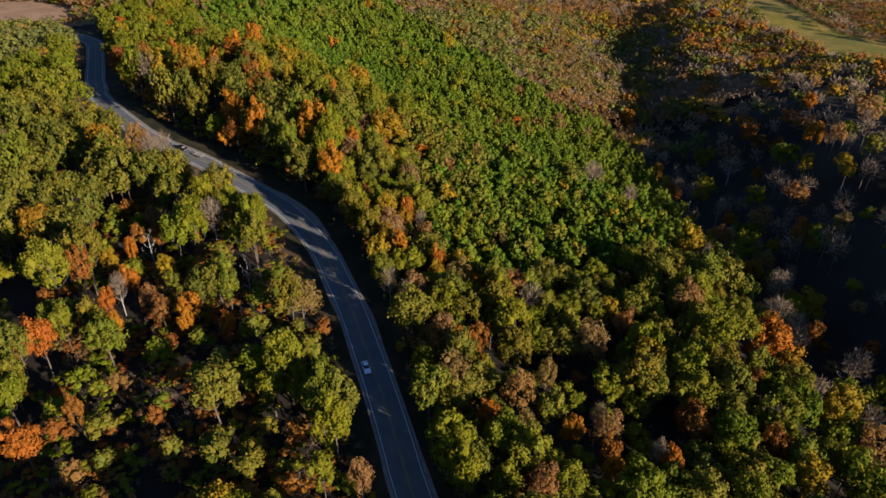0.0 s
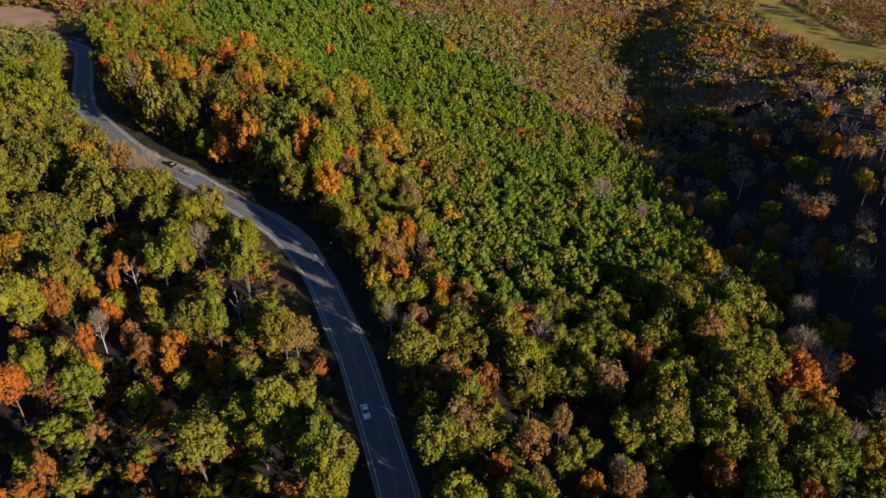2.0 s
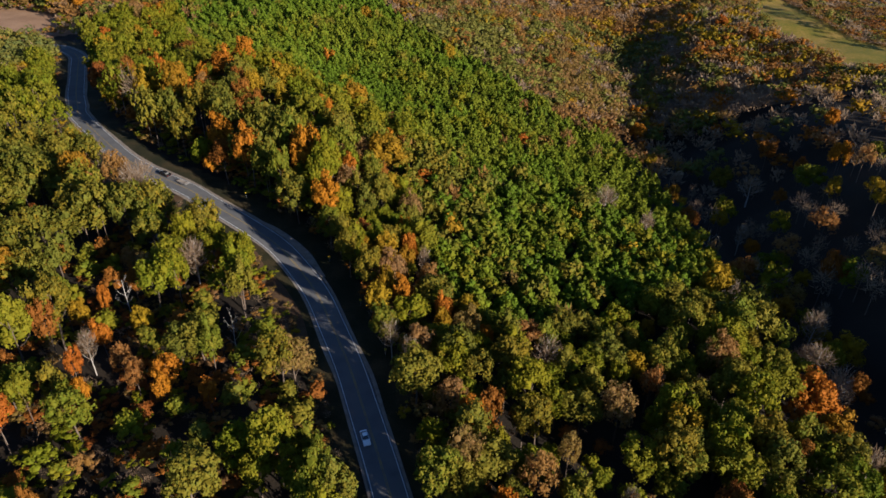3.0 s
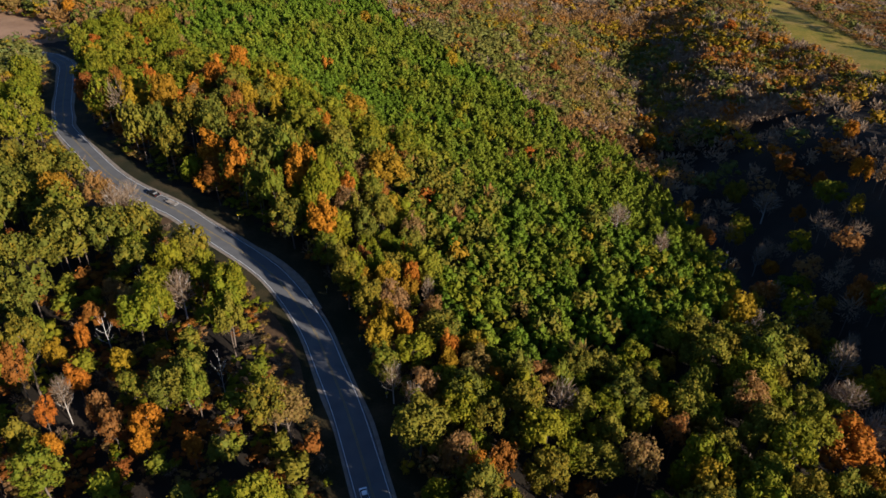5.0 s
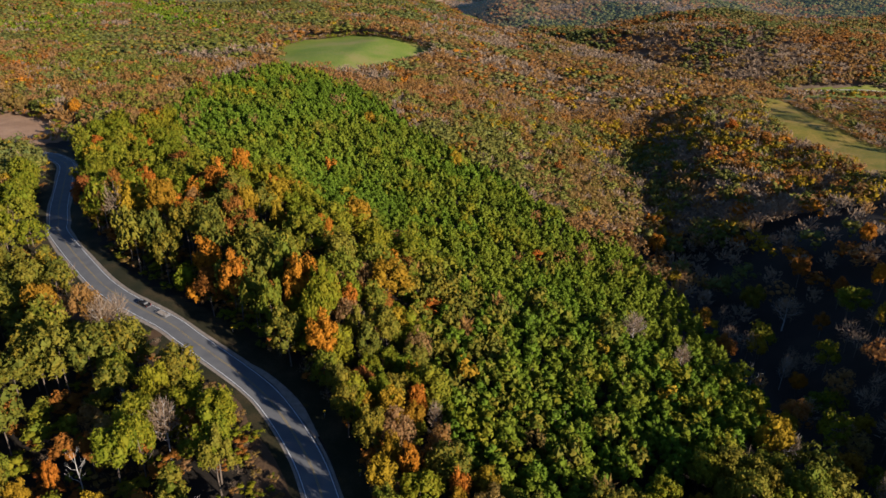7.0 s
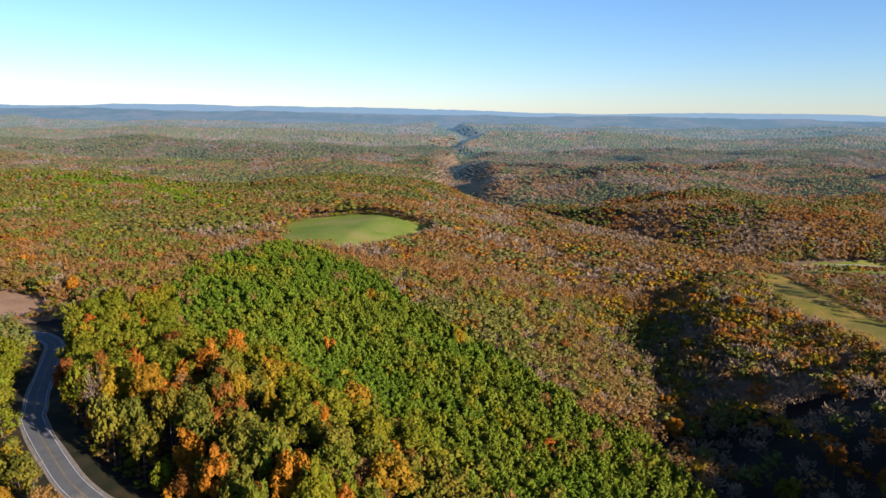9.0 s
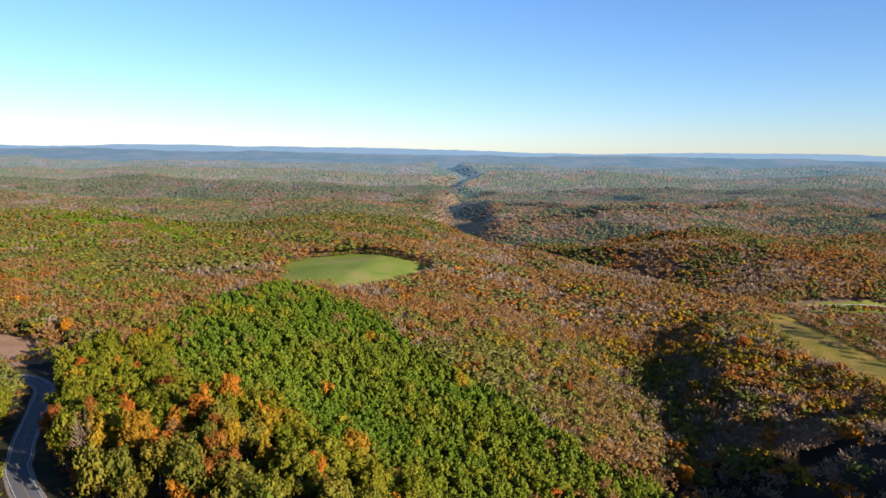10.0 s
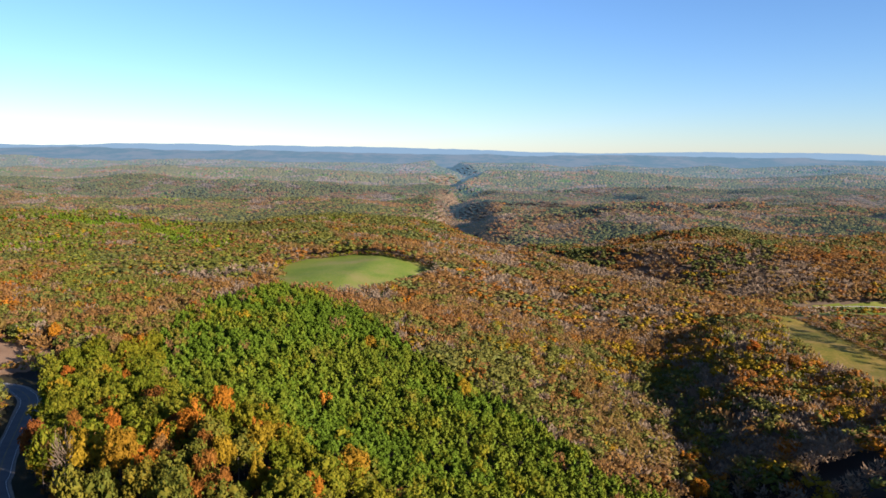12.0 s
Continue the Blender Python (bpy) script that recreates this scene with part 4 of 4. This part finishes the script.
for n, (name, y0, y1, gap, lods, lo, hi, spare, where) in enumerate(STRETCHES):
    reach = 0.66 * (y1 * 0.93 + 75) + spare + 20
    x, y = scatter(-reach, reach, y0, y1, gap, 100 + n)
    s = in_view(x, y, spare)
    x, y = x[s], y[s]
    s = wooded(x, y)
    if y0 < 720:
        s &= ~inside(x, y, PLANTATION)
    s &= ~beside_noted(x, y, 4.8)
    s &= ~((x < -45) & (y < 190) & (np.random.default_rng(160 + n).uniform(0, 1, len(x)) < 0.3))
    # broad crowns stand apart beside the road; the hollow is thinned to deepen its shade
    s &= ~((x < -40) & (y > 200) & (y < 330) & (np.random.default_rng(150 + n).uniform(0, 1, len(x)) < 0.10))
    s &= ~((x > 104) & (y < 425) & (np.random.default_rng(130 + n).uniform(0, 1, len(x)) < 0.66))
    x, y = x[s], y[s]
    rad, tall = sizes(len(x), 200 + n, lo, hi)
    kinds = pick(x, y, 300 + n)
    rad = np.where((x < -40) & (y < 520) & (y > 200), np.clip(rad * 1.1, 3.6, 5.4), rad)
    if y0 < 720:
        # the tall edge of the woods above the road
        edge = (away(x, y, road_coarse)[0] < 34) & (x > np.interp(y, road_line[20:, 1], road_line[20:, 0])) & (y > 240)
        tall = np.where(edge, tall * 1.35, tall)
    tall = np.where(inside(x, y, HEDGE), tall * np.interp(away(x, y, PASTURE_LAND)[0], [0, 15, 70], [0.16, 0.2, 0.5]), tall)
    if n == 0:
        tall = np.where((x < -20) & (y < 330), tall * 1.14, tall)
        low = wave(x, y, 17, 52) > np.where((x < -45) & (y < 195), 0.46, np.where((x < -30) & (y < 200), 0.60, 0.74))
        tall, rad = np.where(low, tall * 0.5, tall), np.where(low, rad * 0.62, rad)
        kinds = np.where(low & (kinds == 0) & (wave(x, y, 5, 53) > 0.5), 3, kinds)
        forest("understory", x[low], y[low], kinds[low], LOW, rad[low], tall[low], 470, "low under the roadside woods")
        x, y, rad, tall, kinds = x[~low], y[~low], rad[~low], tall[~low], kinds[~low]
        # the stretch beside the near road: trees of their own, the rest joined
        order = np.argsort(np.hypot(x + 6, (y - 140) * 0.8))
        single = np.zeros(len(x), bool)
        for k, most in ((0, 290), (1, 30), (2, 20), (3, 20), (4, 20), (5, 20)):
            single[[q for q in order if kinds[q] == k][:most]] = True
        hero = [(SPECIES[k], x[single & (kinds == k)], y[single & (kinds == k)], rad[single & (kinds == k)] / 4.7, tall[single & (kinds == k)] / 15.8) for k in range(6)]
        x, y, rad, tall, kinds = x[~single], y[~single], rad[~single], tall[~single], kinds[~single]
        wood = [tube([(0, 0, -0.8), (0.15, 0, 5), (0, 0.1, 11)], [0.24, 0.17, 0.06], 5)]
        v, f, t = grown(wood, x, y, ground_z(x, y), np.ones(len(x)), tall / 15, np.zeros(len(x)), 77)
        tagged(new("grove_trunks", mesh_of("grove_trunks", v, f, BARK)), "dark trunks of the roadside woods", "woods", kind="stuff")
    if n == 1:
        # the strip between the road and the pines has woods of its own
        strip = (x < -30) & (y < 500) & (x > -215)
        x, y, rad, tall, kinds = x[~strip], y[~strip], rad[~strip], tall[~strip], kinds[~strip]
    forest(name, x, y, kinds, lods, rad, tall, 400 + 10 * n, where)

# the strip between the road and the pines: broad crowns, each in its own light
x, y = scatter(-215, -30, 330, 500, 8.2, 145, 0.38)
s = wooded(x, y) & ~inside(x, y, PLANTATION) & ~beside_noted(x, y, 5.0)
x, y = x[s], y[s]
r = np.random.default_rng(245)
rad, tall = r.uniform(3.6, 5.4, len(x)), r.uniform(12.0, 18.5, len(x))
forest("roadside_strip", x, y, pick(x, y, 345), LOD1, rad, tall, 460, "in the strip between road and pines")

# the woods under the start of the flight
x, y = scatter(-95, 110, -70, 70, 7.6, 140)
s = wooded(x, y) & ~in_view(x, y, 60)
x, y = x[s], y[s]
rad, tall = sizes(len(x), 240, 3.2, 5.4)
forest("near_woods", x, y, pick(x, y, 340), LOD2, rad, tall, 620, "under the start of the flight")

# brush round the open land
for i, poly in enumerate((FIELD, PASTURE_LAND, CLEARING)):
    p = np.array(poly)
    x, y = scatter(p[:, 0].min() - 12, p[:, 0].max() + 12, p[:, 1].min() - 12, p[:, 1].max() + 12, 3.4, 560 + i, 0.45)
    d, _ = away(x, y, poly + poly[:1])
    s = (d < 6) & (~inside(x, y, poly) | (d < 1.5))
    x, y = x[s], y[s]
    rad = np.random.default_rng(i).uniform(1.3, 3.4, len(x))
    forest("edge_brush", x, y, np.random.default_rng(i).choice([4, 4, 5] if i == 1 else [0, 0, 4, 4, 4, 5], len(x)), LOD3, rad, rad * (1.0 if i == 1 else 2.0), 580 + 10 * i, "low along the edge of open land")

# brush along the verges
x, y = scatter(-260, 60, 60, 450, 3.1, 520, 0.45)
d, _ = away(x, y, road_coarse)
s = (d > 8.5) & (d < 14.5) & ((x < np.interp(y, road_line[20:, 1], road_line[20:, 0])) | (y < 150)) & (np.random.default_rng(3).uniform(0, 1, len(x)) < np.where((x < np.interp(y, road_line[20:, 1], road_line[20:, 0])) & (y > 160) & (y < 225), 0.95, 0.5)) & ~inside(x, y, CLEARING)
x, y = x[s], y[s]
rad = np.random.default_rng(4).uniform(0.8, 1.9, len(x))
forest("verge_brush", x, y, np.random.default_rng(2).choice([0, 1, 4, 4, 5], len(x)), SHRUB, rad, rad * 1.7, 540, "low on the road verge")

# the pine plantation
x, y = scatter(-230, 120, 160, 700, 5.7, 500, 0.36)
s = inside(x, y, PLANTATION) & ~beside_noted(x, y, 3.5)
x, y = x[s], y[s]
# broad-leaved trees that have come up among the pines
mixed_in = np.random.default_rng(8).uniform(0, 1, len(x)) < 0.04 + 0.12 * (1 - step(y, 230, 330)) + 0.55 * step(-np.hypot((x + 20) / 1.0, (y - 285) / 1.6), -48, -15) + 0.22 * step(wave(x, y, 40, 91), 0.62, 0.85)
tall = np.random.default_rng(6).uniform(10.6, 14.4, len(x))
forest("among_pines", x[mixed_in], y[mixed_in], np.minimum(pick(x[mixed_in], y[mixed_in], 333), 4), LOD2, np.random.default_rng(5).uniform(2.6, 4.4, mixed_in.sum()), tall[mixed_in] * 1.12, 480, "among the planted pines")
x, y, tall = x[~mixed_in], y[~mixed_in], tall[~mixed_in]
rad, z = np.random.default_rng(5).uniform(2.5, 3.7, len(x)), ground_z(x, y)
single = np.argsort(np.hypot(x - 40, y - 190))[:280]
rest = np.setdiff1d(np.arange(len(x)), single)
hero.append(("pine", x[single], y[single], tall[single] / 12.4, tall[single] / 12.4))
near = rest[y[rest] < 380]
far = rest[y[rest] >= 380]
for s, temp in ((near, [pine_crown(q, (4, 5), 110, 0.17, OCT) for q in range(6)]), (far, [pine_crown(q, (3, 4), 50, 0.24, OCT) for q in range(6)])):
    v, f, t = grown(temp, x[s], y[s], z[s], rad[s], rad[s] * 1.2, tall[s] - rad[s] * 1.2, 9)
    tagged(new("pine_plantation", mesh_of("pine_plantation", v, f, LEAF["pine"], t)), "young green planted pines in close rows", "woods", kind="stuff")

# single trees
for i, (kind, x, y, scale, height) in enumerate(hero):
    plant(kind, x, y, scale, 600 + 20 * i, 6, list(height))
for i, kind in enumerate(("orange", "gold", "rust", "brown", "grey", "snag", "oak")):
    spots = [q for q in NOTED if q[0] == kind]
    wide, high = [], []
    for _, a_, b_, c_ in spots:
        understorey = a_ < -45 and b_ < 200 and kind in ("orange", "rust", "brown", "gold")
        hollow = a_ > 95 and 190 < b_ < 330 and kind in ("orange", "rust", "brown", "gold")
        tall_edge = a_ < -20 and b_ < 400 and (b_ > 210 or c_ > 0.8)
        wide.append(max(c_, 0.66 if a_ < -20 and b_ > 210 else 0.55) * (0.85 if understorey else 1.0))
        high.append(min(max(0.55 + 0.5 * c_, 0.98), 1.15) * (0.86 if understorey else 0.74 if hollow else 1.25 if tall_edge else 1.0))
    plant(kind, [q[1] for q in spots], [q[2] for q in spots], wide, 800 + 20 * i, 4, high)

# low brush under the woods on the slope below the road
x, y = scatter(-110, -15, 60, 235, 3.6, 530, 0.45)
d, _ = away(x, y, road_coarse)
s = in_view(x, y, 0) & (d > 12) & (x < np.interp(y, road_line[20:, 1], road_line[20:, 0])) & (wave(x, y, 12, 54) > 0.2)
x, y = x[s], y[s]
rad = np.random.default_rng(14).uniform(1.2, 2.3, len(x))
forest("underwood", x, y, np.random.default_rng(12).choice([0, 0, 3, 3, 4, 5], len(x)), SHRUB, rad, rad * 1.7, 590, "low under the roadside oaks")

# young growth at the foot of the tall edge above the road
x, y = scatter(-235, 60, 40, 450, 3.6, 535, 0.45)
d, _ = away(x, y, road_coarse)
s = (d > 11.0 + 3 * wave(x, y, 14, 55)) & (d < 30) & (x > np.interp(y, road_line[20:, 1], road_line[20:, 0])) & ~inside(x, y, GAP)
x, y = x[s], y[s]
rad = np.random.default_rng(24).uniform(1.3, 2.6, len(x))
forest("edge_growth", x, y, np.random.default_rng(22).choice([0, 0, 0, 0, 3, 4, 5], len(x)), SHRUB, rad, rad * np.where(y < 240, 3.2, 2.0), 610, "at the foot of the roadside woods")

# ---- vehicles ----
def disc(radius, width, at, seg=16, hole=0.0):
    """A wheel's ring or disc, its axle across the vehicle."""
    bm = bmesh.new()
    bmesh.ops.create_cone(bm, cap_ends=True, segments=seg, radius1=radius, radius2=radius, depth=width, matrix=Matrix.Rotation(radians(90), 4, "Y"))
    bmesh.ops.bevel(bm, geom=[e for e in bm.edges if abs(e.verts[0].co.x - e.verts[1].co.x) < 1e-4], offset=width * 0.18, segments=1, affect="EDGES")
    bmesh.ops.translate(bm, verts=bm.verts, vec=at)
    return bm


def profile(points, width, inset=0.0, tumble=0.0):
    """A body from its side outline (y forward, z up), as wide as width, drawn in towards its top."""
    bm = bmesh.new()
    lo, hi = min(z for _, z in points), max(z for _, z in points)
    rows = []
    for sx in (-1, 1):
        row = [bm.verts.new((sx * (width / 2 - tumble * (z - lo) / (hi - lo)), y, z)) for y, z in points]
        rows.append(row)
    n = len(points)
    for i in range(n):
        j = (i + 1) % n
        bm.faces.new((rows[0][i], rows[0][j], rows[1][j], rows[1][i]))
    bm.faces.new(rows[0][::-1])
    bm.faces.new(rows[1])
    bmesh.ops.recalc_face_normals(bm, faces=bm.faces)
    bmesh.ops.bevel(bm, geom=bm.edges[:], offset=0.05, segments=2, affect="EDGES", clamp_overlap=True)
    return bm


def wheels(root, places, radius=0.33):
    for a_, b_ in places:
        wheel = part("wheel", disc(radius * 0.6, 0.12, (a_, b_, radius)), STEEL, root)
        part("tyre", disc(radius, 0.20, (a_ * 0.97, b_, radius)), TYRE, wheel)
        part("rim", disc(radius * 0.62, 0.03, (a_ + math.copysign(0.075, a_), b_, radius), 10), RIM, wheel)


def sedan():
    root = tagged(new("white_sedan"), "white sedan driving in the shaded lane", "car")
    part("body", profile([(-2.3, 0.3), (-2.3, 0.85), (-1.5, 0.98), (0.9, 0.95), (2.1, 0.78), (2.32, 0.6), (2.3, 0.28)], 1.8, 0, 0.08), WHITE_CAR, root)
    cabin = part("cabin", profile([(-1.75, 0.95), (-0.95, 1.40), (0.15, 1.43), (1.0, 0.95)], 1.55, 0, 0.18), GLASS, root)
    part("roof", block((1.16, 1.15, 0.05), (0, -0.42, 1.43), 0.02), WHITE_CAR, cabin)
    for sx in (-1, 1):
        part("headlight", block((0.36, 0.14, 0.13), (sx * 0.62, 2.22, 0.68), 0.03), LAMP, root)
        part("tail_light", block((0.34, 0.08, 0.14), (sx * 0.64, -2.29, 0.78), 0.02), RED_LAMP, root)
        part("mirror", block((0.18, 0.1, 0.12), (sx * 0.95, 0.75, 1.0), 0.03), WHITE_CAR, root)
    part("bumper", block((1.7, 0.14, 0.2), (0, 2.32, 0.42), 0.05), WHITE_CAR, root)
    part("bumper", block((1.7, 0.14, 0.2), (0, -2.3, 0.45), 0.05), WHITE_CAR, root)
    wheels(root, [(-0.82, 1.4), (0.82, 1.4), (-0.82, -1.35), (0.82, -1.35)])
    return root


def pickup():
    root = tagged(new("pickup_truck"), "black crew-cab pickup truck towing a flat trailer", "truck")
    part("body", profile([(-2.9, 0.5), (-2.9, 0.95), (1.1, 1.0), (2.55, 1.05), (2.85, 0.9), (2.85, 0.45)], 1.95, 0, 0.04), BLACK_CAR, root)
    cabin = part("cabin", profile([(-0.85, 1.0), (-0.7, 1.78), (0.75, 1.82), (1.35, 1.05)], 1.75, 0, 0.16), GLASS, root)
    part("roof", block((1.36, 1.35, 0.06), (0, 0.04, 1.83), 0.02), BLACK_CAR, cabin)
    bed = part("truck_bed", block((1.5, 1.8, 0.06), (0, -1.9, 1.02), 0.01), BLACK, root)
    for sx in (-1, 1):
        part("side_wall", block((0.10, 2.0, 0.45), (sx * 0.88, -1.9, 1.22), 0.03), BLACK_CAR, bed)
        part("headlight", block((0.32, 0.1, 0.2), (sx * 0.75, 2.83, 0.86), 0.03), LAMP, root)
        part("tail_light", block((0.14, 0.08, 0.34), (sx * 0.87, -2.92, 1.05), 0.02), RED_LAMP, root)
        part("mirror", block((0.22, 0.12, 0.24), (sx * 1.05, 0.95, 1.25), 0.03), BLACK_CAR, root)
    part("tailgate", block((1.7, 0.08, 0.45), (0, -2.87, 1.22), 0.02), BLACK_CAR, root)
    part("toolbox", block((1.5, 0.45, 0.35), (0, -1.15, 1.3), 0.03), STEEL, root)
    part("bumper", block((1.8, 0.16, 0.2), (0, 2.9, 0.55), 0.04), RIM, root)
    part("bumper", block((1.8, 0.16, 0.18), (0, -2.98, 0.6), 0.04), RIM, root)
    wheels(root, [(-0.87, 1.8), (0.87, 1.8), (-0.87, -1.75), (0.87, -1.75)], 0.38)
    return root


def trailer():
    root = tagged(new("utility_trailer"), "flat utility trailer with a pale plank deck", "trailer")
    part("frame", joined(block((0.10, 4.2, 0.12), (-0.85, 0, 0.55), 0.01), block((0.10, 4.2, 0.12), (0.85, 0, 0.55), 0.01), block((1.7, 0.1, 0.12), (0, 2.1, 0.55), 0.01), block((1.7, 0.1, 0.12), (0, -2.1, 0.55), 0.01)), STEEL, root)
    part("tow_bar", joined(block((0.1, 1.5, 0.1), (0, 2.8, 0.52), 0.01), block((0.16, 0.2, 0.14), (0, 3.5, 0.54), 0.03)), STEEL, root)
    for i in range(9):
        part("deck_board", block((0.185, 4.16, 0.05), (-0.8 + i * 0.2, 0, 0.64), 0.008), DECK, root)
    for sx in (-1, 1):
        part("side_rail", joined(block((0.05, 4.2, 0.05), (sx * 0.93, 0, 1.0), 0.01), *[block((0.05, 0.05, 0.4), (sx * 0.93, q, 0.8), 0.01) for q in (-2.05, -0.7, 0.7, 2.05)]), STEEL, root)
        part("mudguard", block((0.24, 0.9, 0.06), (sx * 1.06, -0.3, 0.82), 0.02), STEEL, root)
    part("ramp_gate", joined(block((1.8, 0.05, 0.06), (0, -2.13, 0.7), 0.01), block((1.8, 0.05, 0.06), (0, -2.16, 1.25), 0.01), *[block((0.04, 0.04, 0.55), (-0.8 + q * 0.32, -2.15, 0.97), 0.005) for q in range(6)]), STEEL, root)
    wheels(root, [(-1.06, -0.3), (1.06, -0.3)], 0.32)
    return root


def on_road(y_at, side):
    """A place in a lane: the road's bed and its heading where the line passes y_at."""
    i = int(np.argmin(np.abs(road_line[:, 1] - y_at)))
    d = road_line[i + 1] - road_line[i - 1]
    d = d / np.linalg.norm(d)
    p = road_line[i] + np.array([d[1], -d[0]]) * side
    return p[0], p[1], road_z[i] + 0.004, math.degrees(math.atan2(-d[0], d[1]))


cx, cy, cz, turn = on_road(137.0, -1.8)
car = sedan()
car.matrix_basis = pose(cx, cy, cz, 0, 0, turn + 180)
i = len(lane) // 2
far_car = copy_thing(car, pose(lane[i, 0], lane[i, 1], float(ground_z(lane[i:i + 1, 0], lane[i:i + 1, 1])[0]) + 0.81, 0, 0, 70))
tagged(far_car, "white car on the pale lane in the valley")
cx, cy, cz, turn = on_road(265.0, 1.8)
pickup().matrix_basis = pose(cx, cy, cz, 0, 0, turn)
cx, cy, cz, turn = on_road(260.0, 1.8)
trailer().matrix_basis = pose(cx, cy, cz, 0, 0, turn) @ Matrix.Diagonal((1.08, 1.3, 1.0, 1))


# ---- roadside signs, sheds and the houses in the valley ----
def curve_sign():
    root = tagged(new("curve_sign"), "small yellow curve sign on a steel post", "road sign", "signs along the bend")
    part("post", block((0.08, 0.06, 2.3), (0, 0, 1.05), 0.01), STEEL, root)
    plate = part("plate", block((0.62, 0.03, 0.75), (0, -0.05, 1.95), 0.01), SIGN_YELLOW, root)
    bm = bmesh.new()
    for s_ in (-1, 1):
        b2 = block((0.12, 0.012, 0.42), (0, 0, 0), 0)
        bmesh.ops.transform(b2, matrix=pose(0.04, -0.075, 1.95 + s_ * 0.15, 0, s_ * 40, 0), verts=b2.verts)
        bm = joined(bm, b2)
    part("chevron", bm, BLACK, plate)
    return root


sign = None
for y_at, side in ((243.5, 11.5), (205.0, 10.0), (186.0, 10.5), (165.0, 10.5), (144.0, 10.5)):
    cx, cy, cz, turn = on_road(y_at, side)
    m = pose(cx, cy, cz - 0.1, 0, 0, turn - 15)
    if sign is None:
        sign = curve_sign()
        sign.matrix_basis = m
    else:
        copy_thing(sign, m)


def gabled(width, length, height, pitch):
    bm = bmesh.new()
    pts = [(-width / 2, 0), (width / 2, 0), (width / 2, height), (0, height + pitch), (-width / 2, height)]
    ends = [[bm.verts.new((a_, s_ * length / 2, b_)) for a_, b_ in pts] for s_ in (-1, 1)]
    for i in range(5):
        j = (i + 1) % 5
        bm.faces.new((ends[0][i], ends[0][j], ends[1][j], ends[1][i]))
    bm.faces.new(ends[0][::-1])
    bm.faces.new(ends[1])
    bmesh.ops.recalc_face_normals(bm, faces=bm.faces)
    return bm


def house(name, label, width, length, height, pitch, windows):
    root = tagged(new(name), label, "house" if windows else "shed")
    wall = part("wall", gabled(width, length, height, pitch), SIDING, root)
    roof = bmesh.new()
    slope = math.atan2(pitch, width / 2)
    for s_ in (-1, 1):
        b2 = block((math.hypot(width / 2, pitch) + 0.4, length + 0.6, 0.12))
        bmesh.ops.transform(b2, matrix=pose(s_ * (width / 4 + 0.05), 0, height + pitch / 2 + 0.08, 0, s_ * math.degrees(slope), 0), verts=b2.verts)
        roof = joined(roof, b2)
    part("roof", roof, ROOF, root)
    part("door", block((0.06, 0.95, 2.05), (-width / 2 - 0.02, 0.5, 1.03), 0.01), BLACK, root)
    for i in range(windows):
        w_ = part("window", block((0.08, 1.1, 1.2), (-width / 2 - 0.02, -length / 2 + (i + 0.7) * length / windows, 1.5), 0.02), SIDING, root)
        part("pane", block((0.04, 0.9, 1.0), (-width / 2 - 0.06, -length / 2 + (i + 0.7) * length / windows, 1.5), 0), WINDOW, w_)
    return root


def settle(ob, x, y, turn):
    ob.matrix_basis = pose(x, y, float(ground_z(np.array([x * 1.0]), np.array([y * 1.0]))[0]) - 0.15, 0, 0, turn)


settle(house("shed", "small white shed at the edge of the pasture", 2.6, 3.4, 2.3, 0.8, 0), 272.5, 561, 70)
settle(house("house", "long white house with a pale roof in the valley", 8.0, 16.0, 3.2, 2.0, 4), 352, 938, 95)
settle(house("barn", "white barn with a grey roof beside the lane", 9.0, 12.0, 4.0, 2.4, 0), 330, 926, 80)
settle(house("garage", "low white garage beside the lane", 5.0, 8.0, 2.6, 1.2, 0), 372, 942, 100)
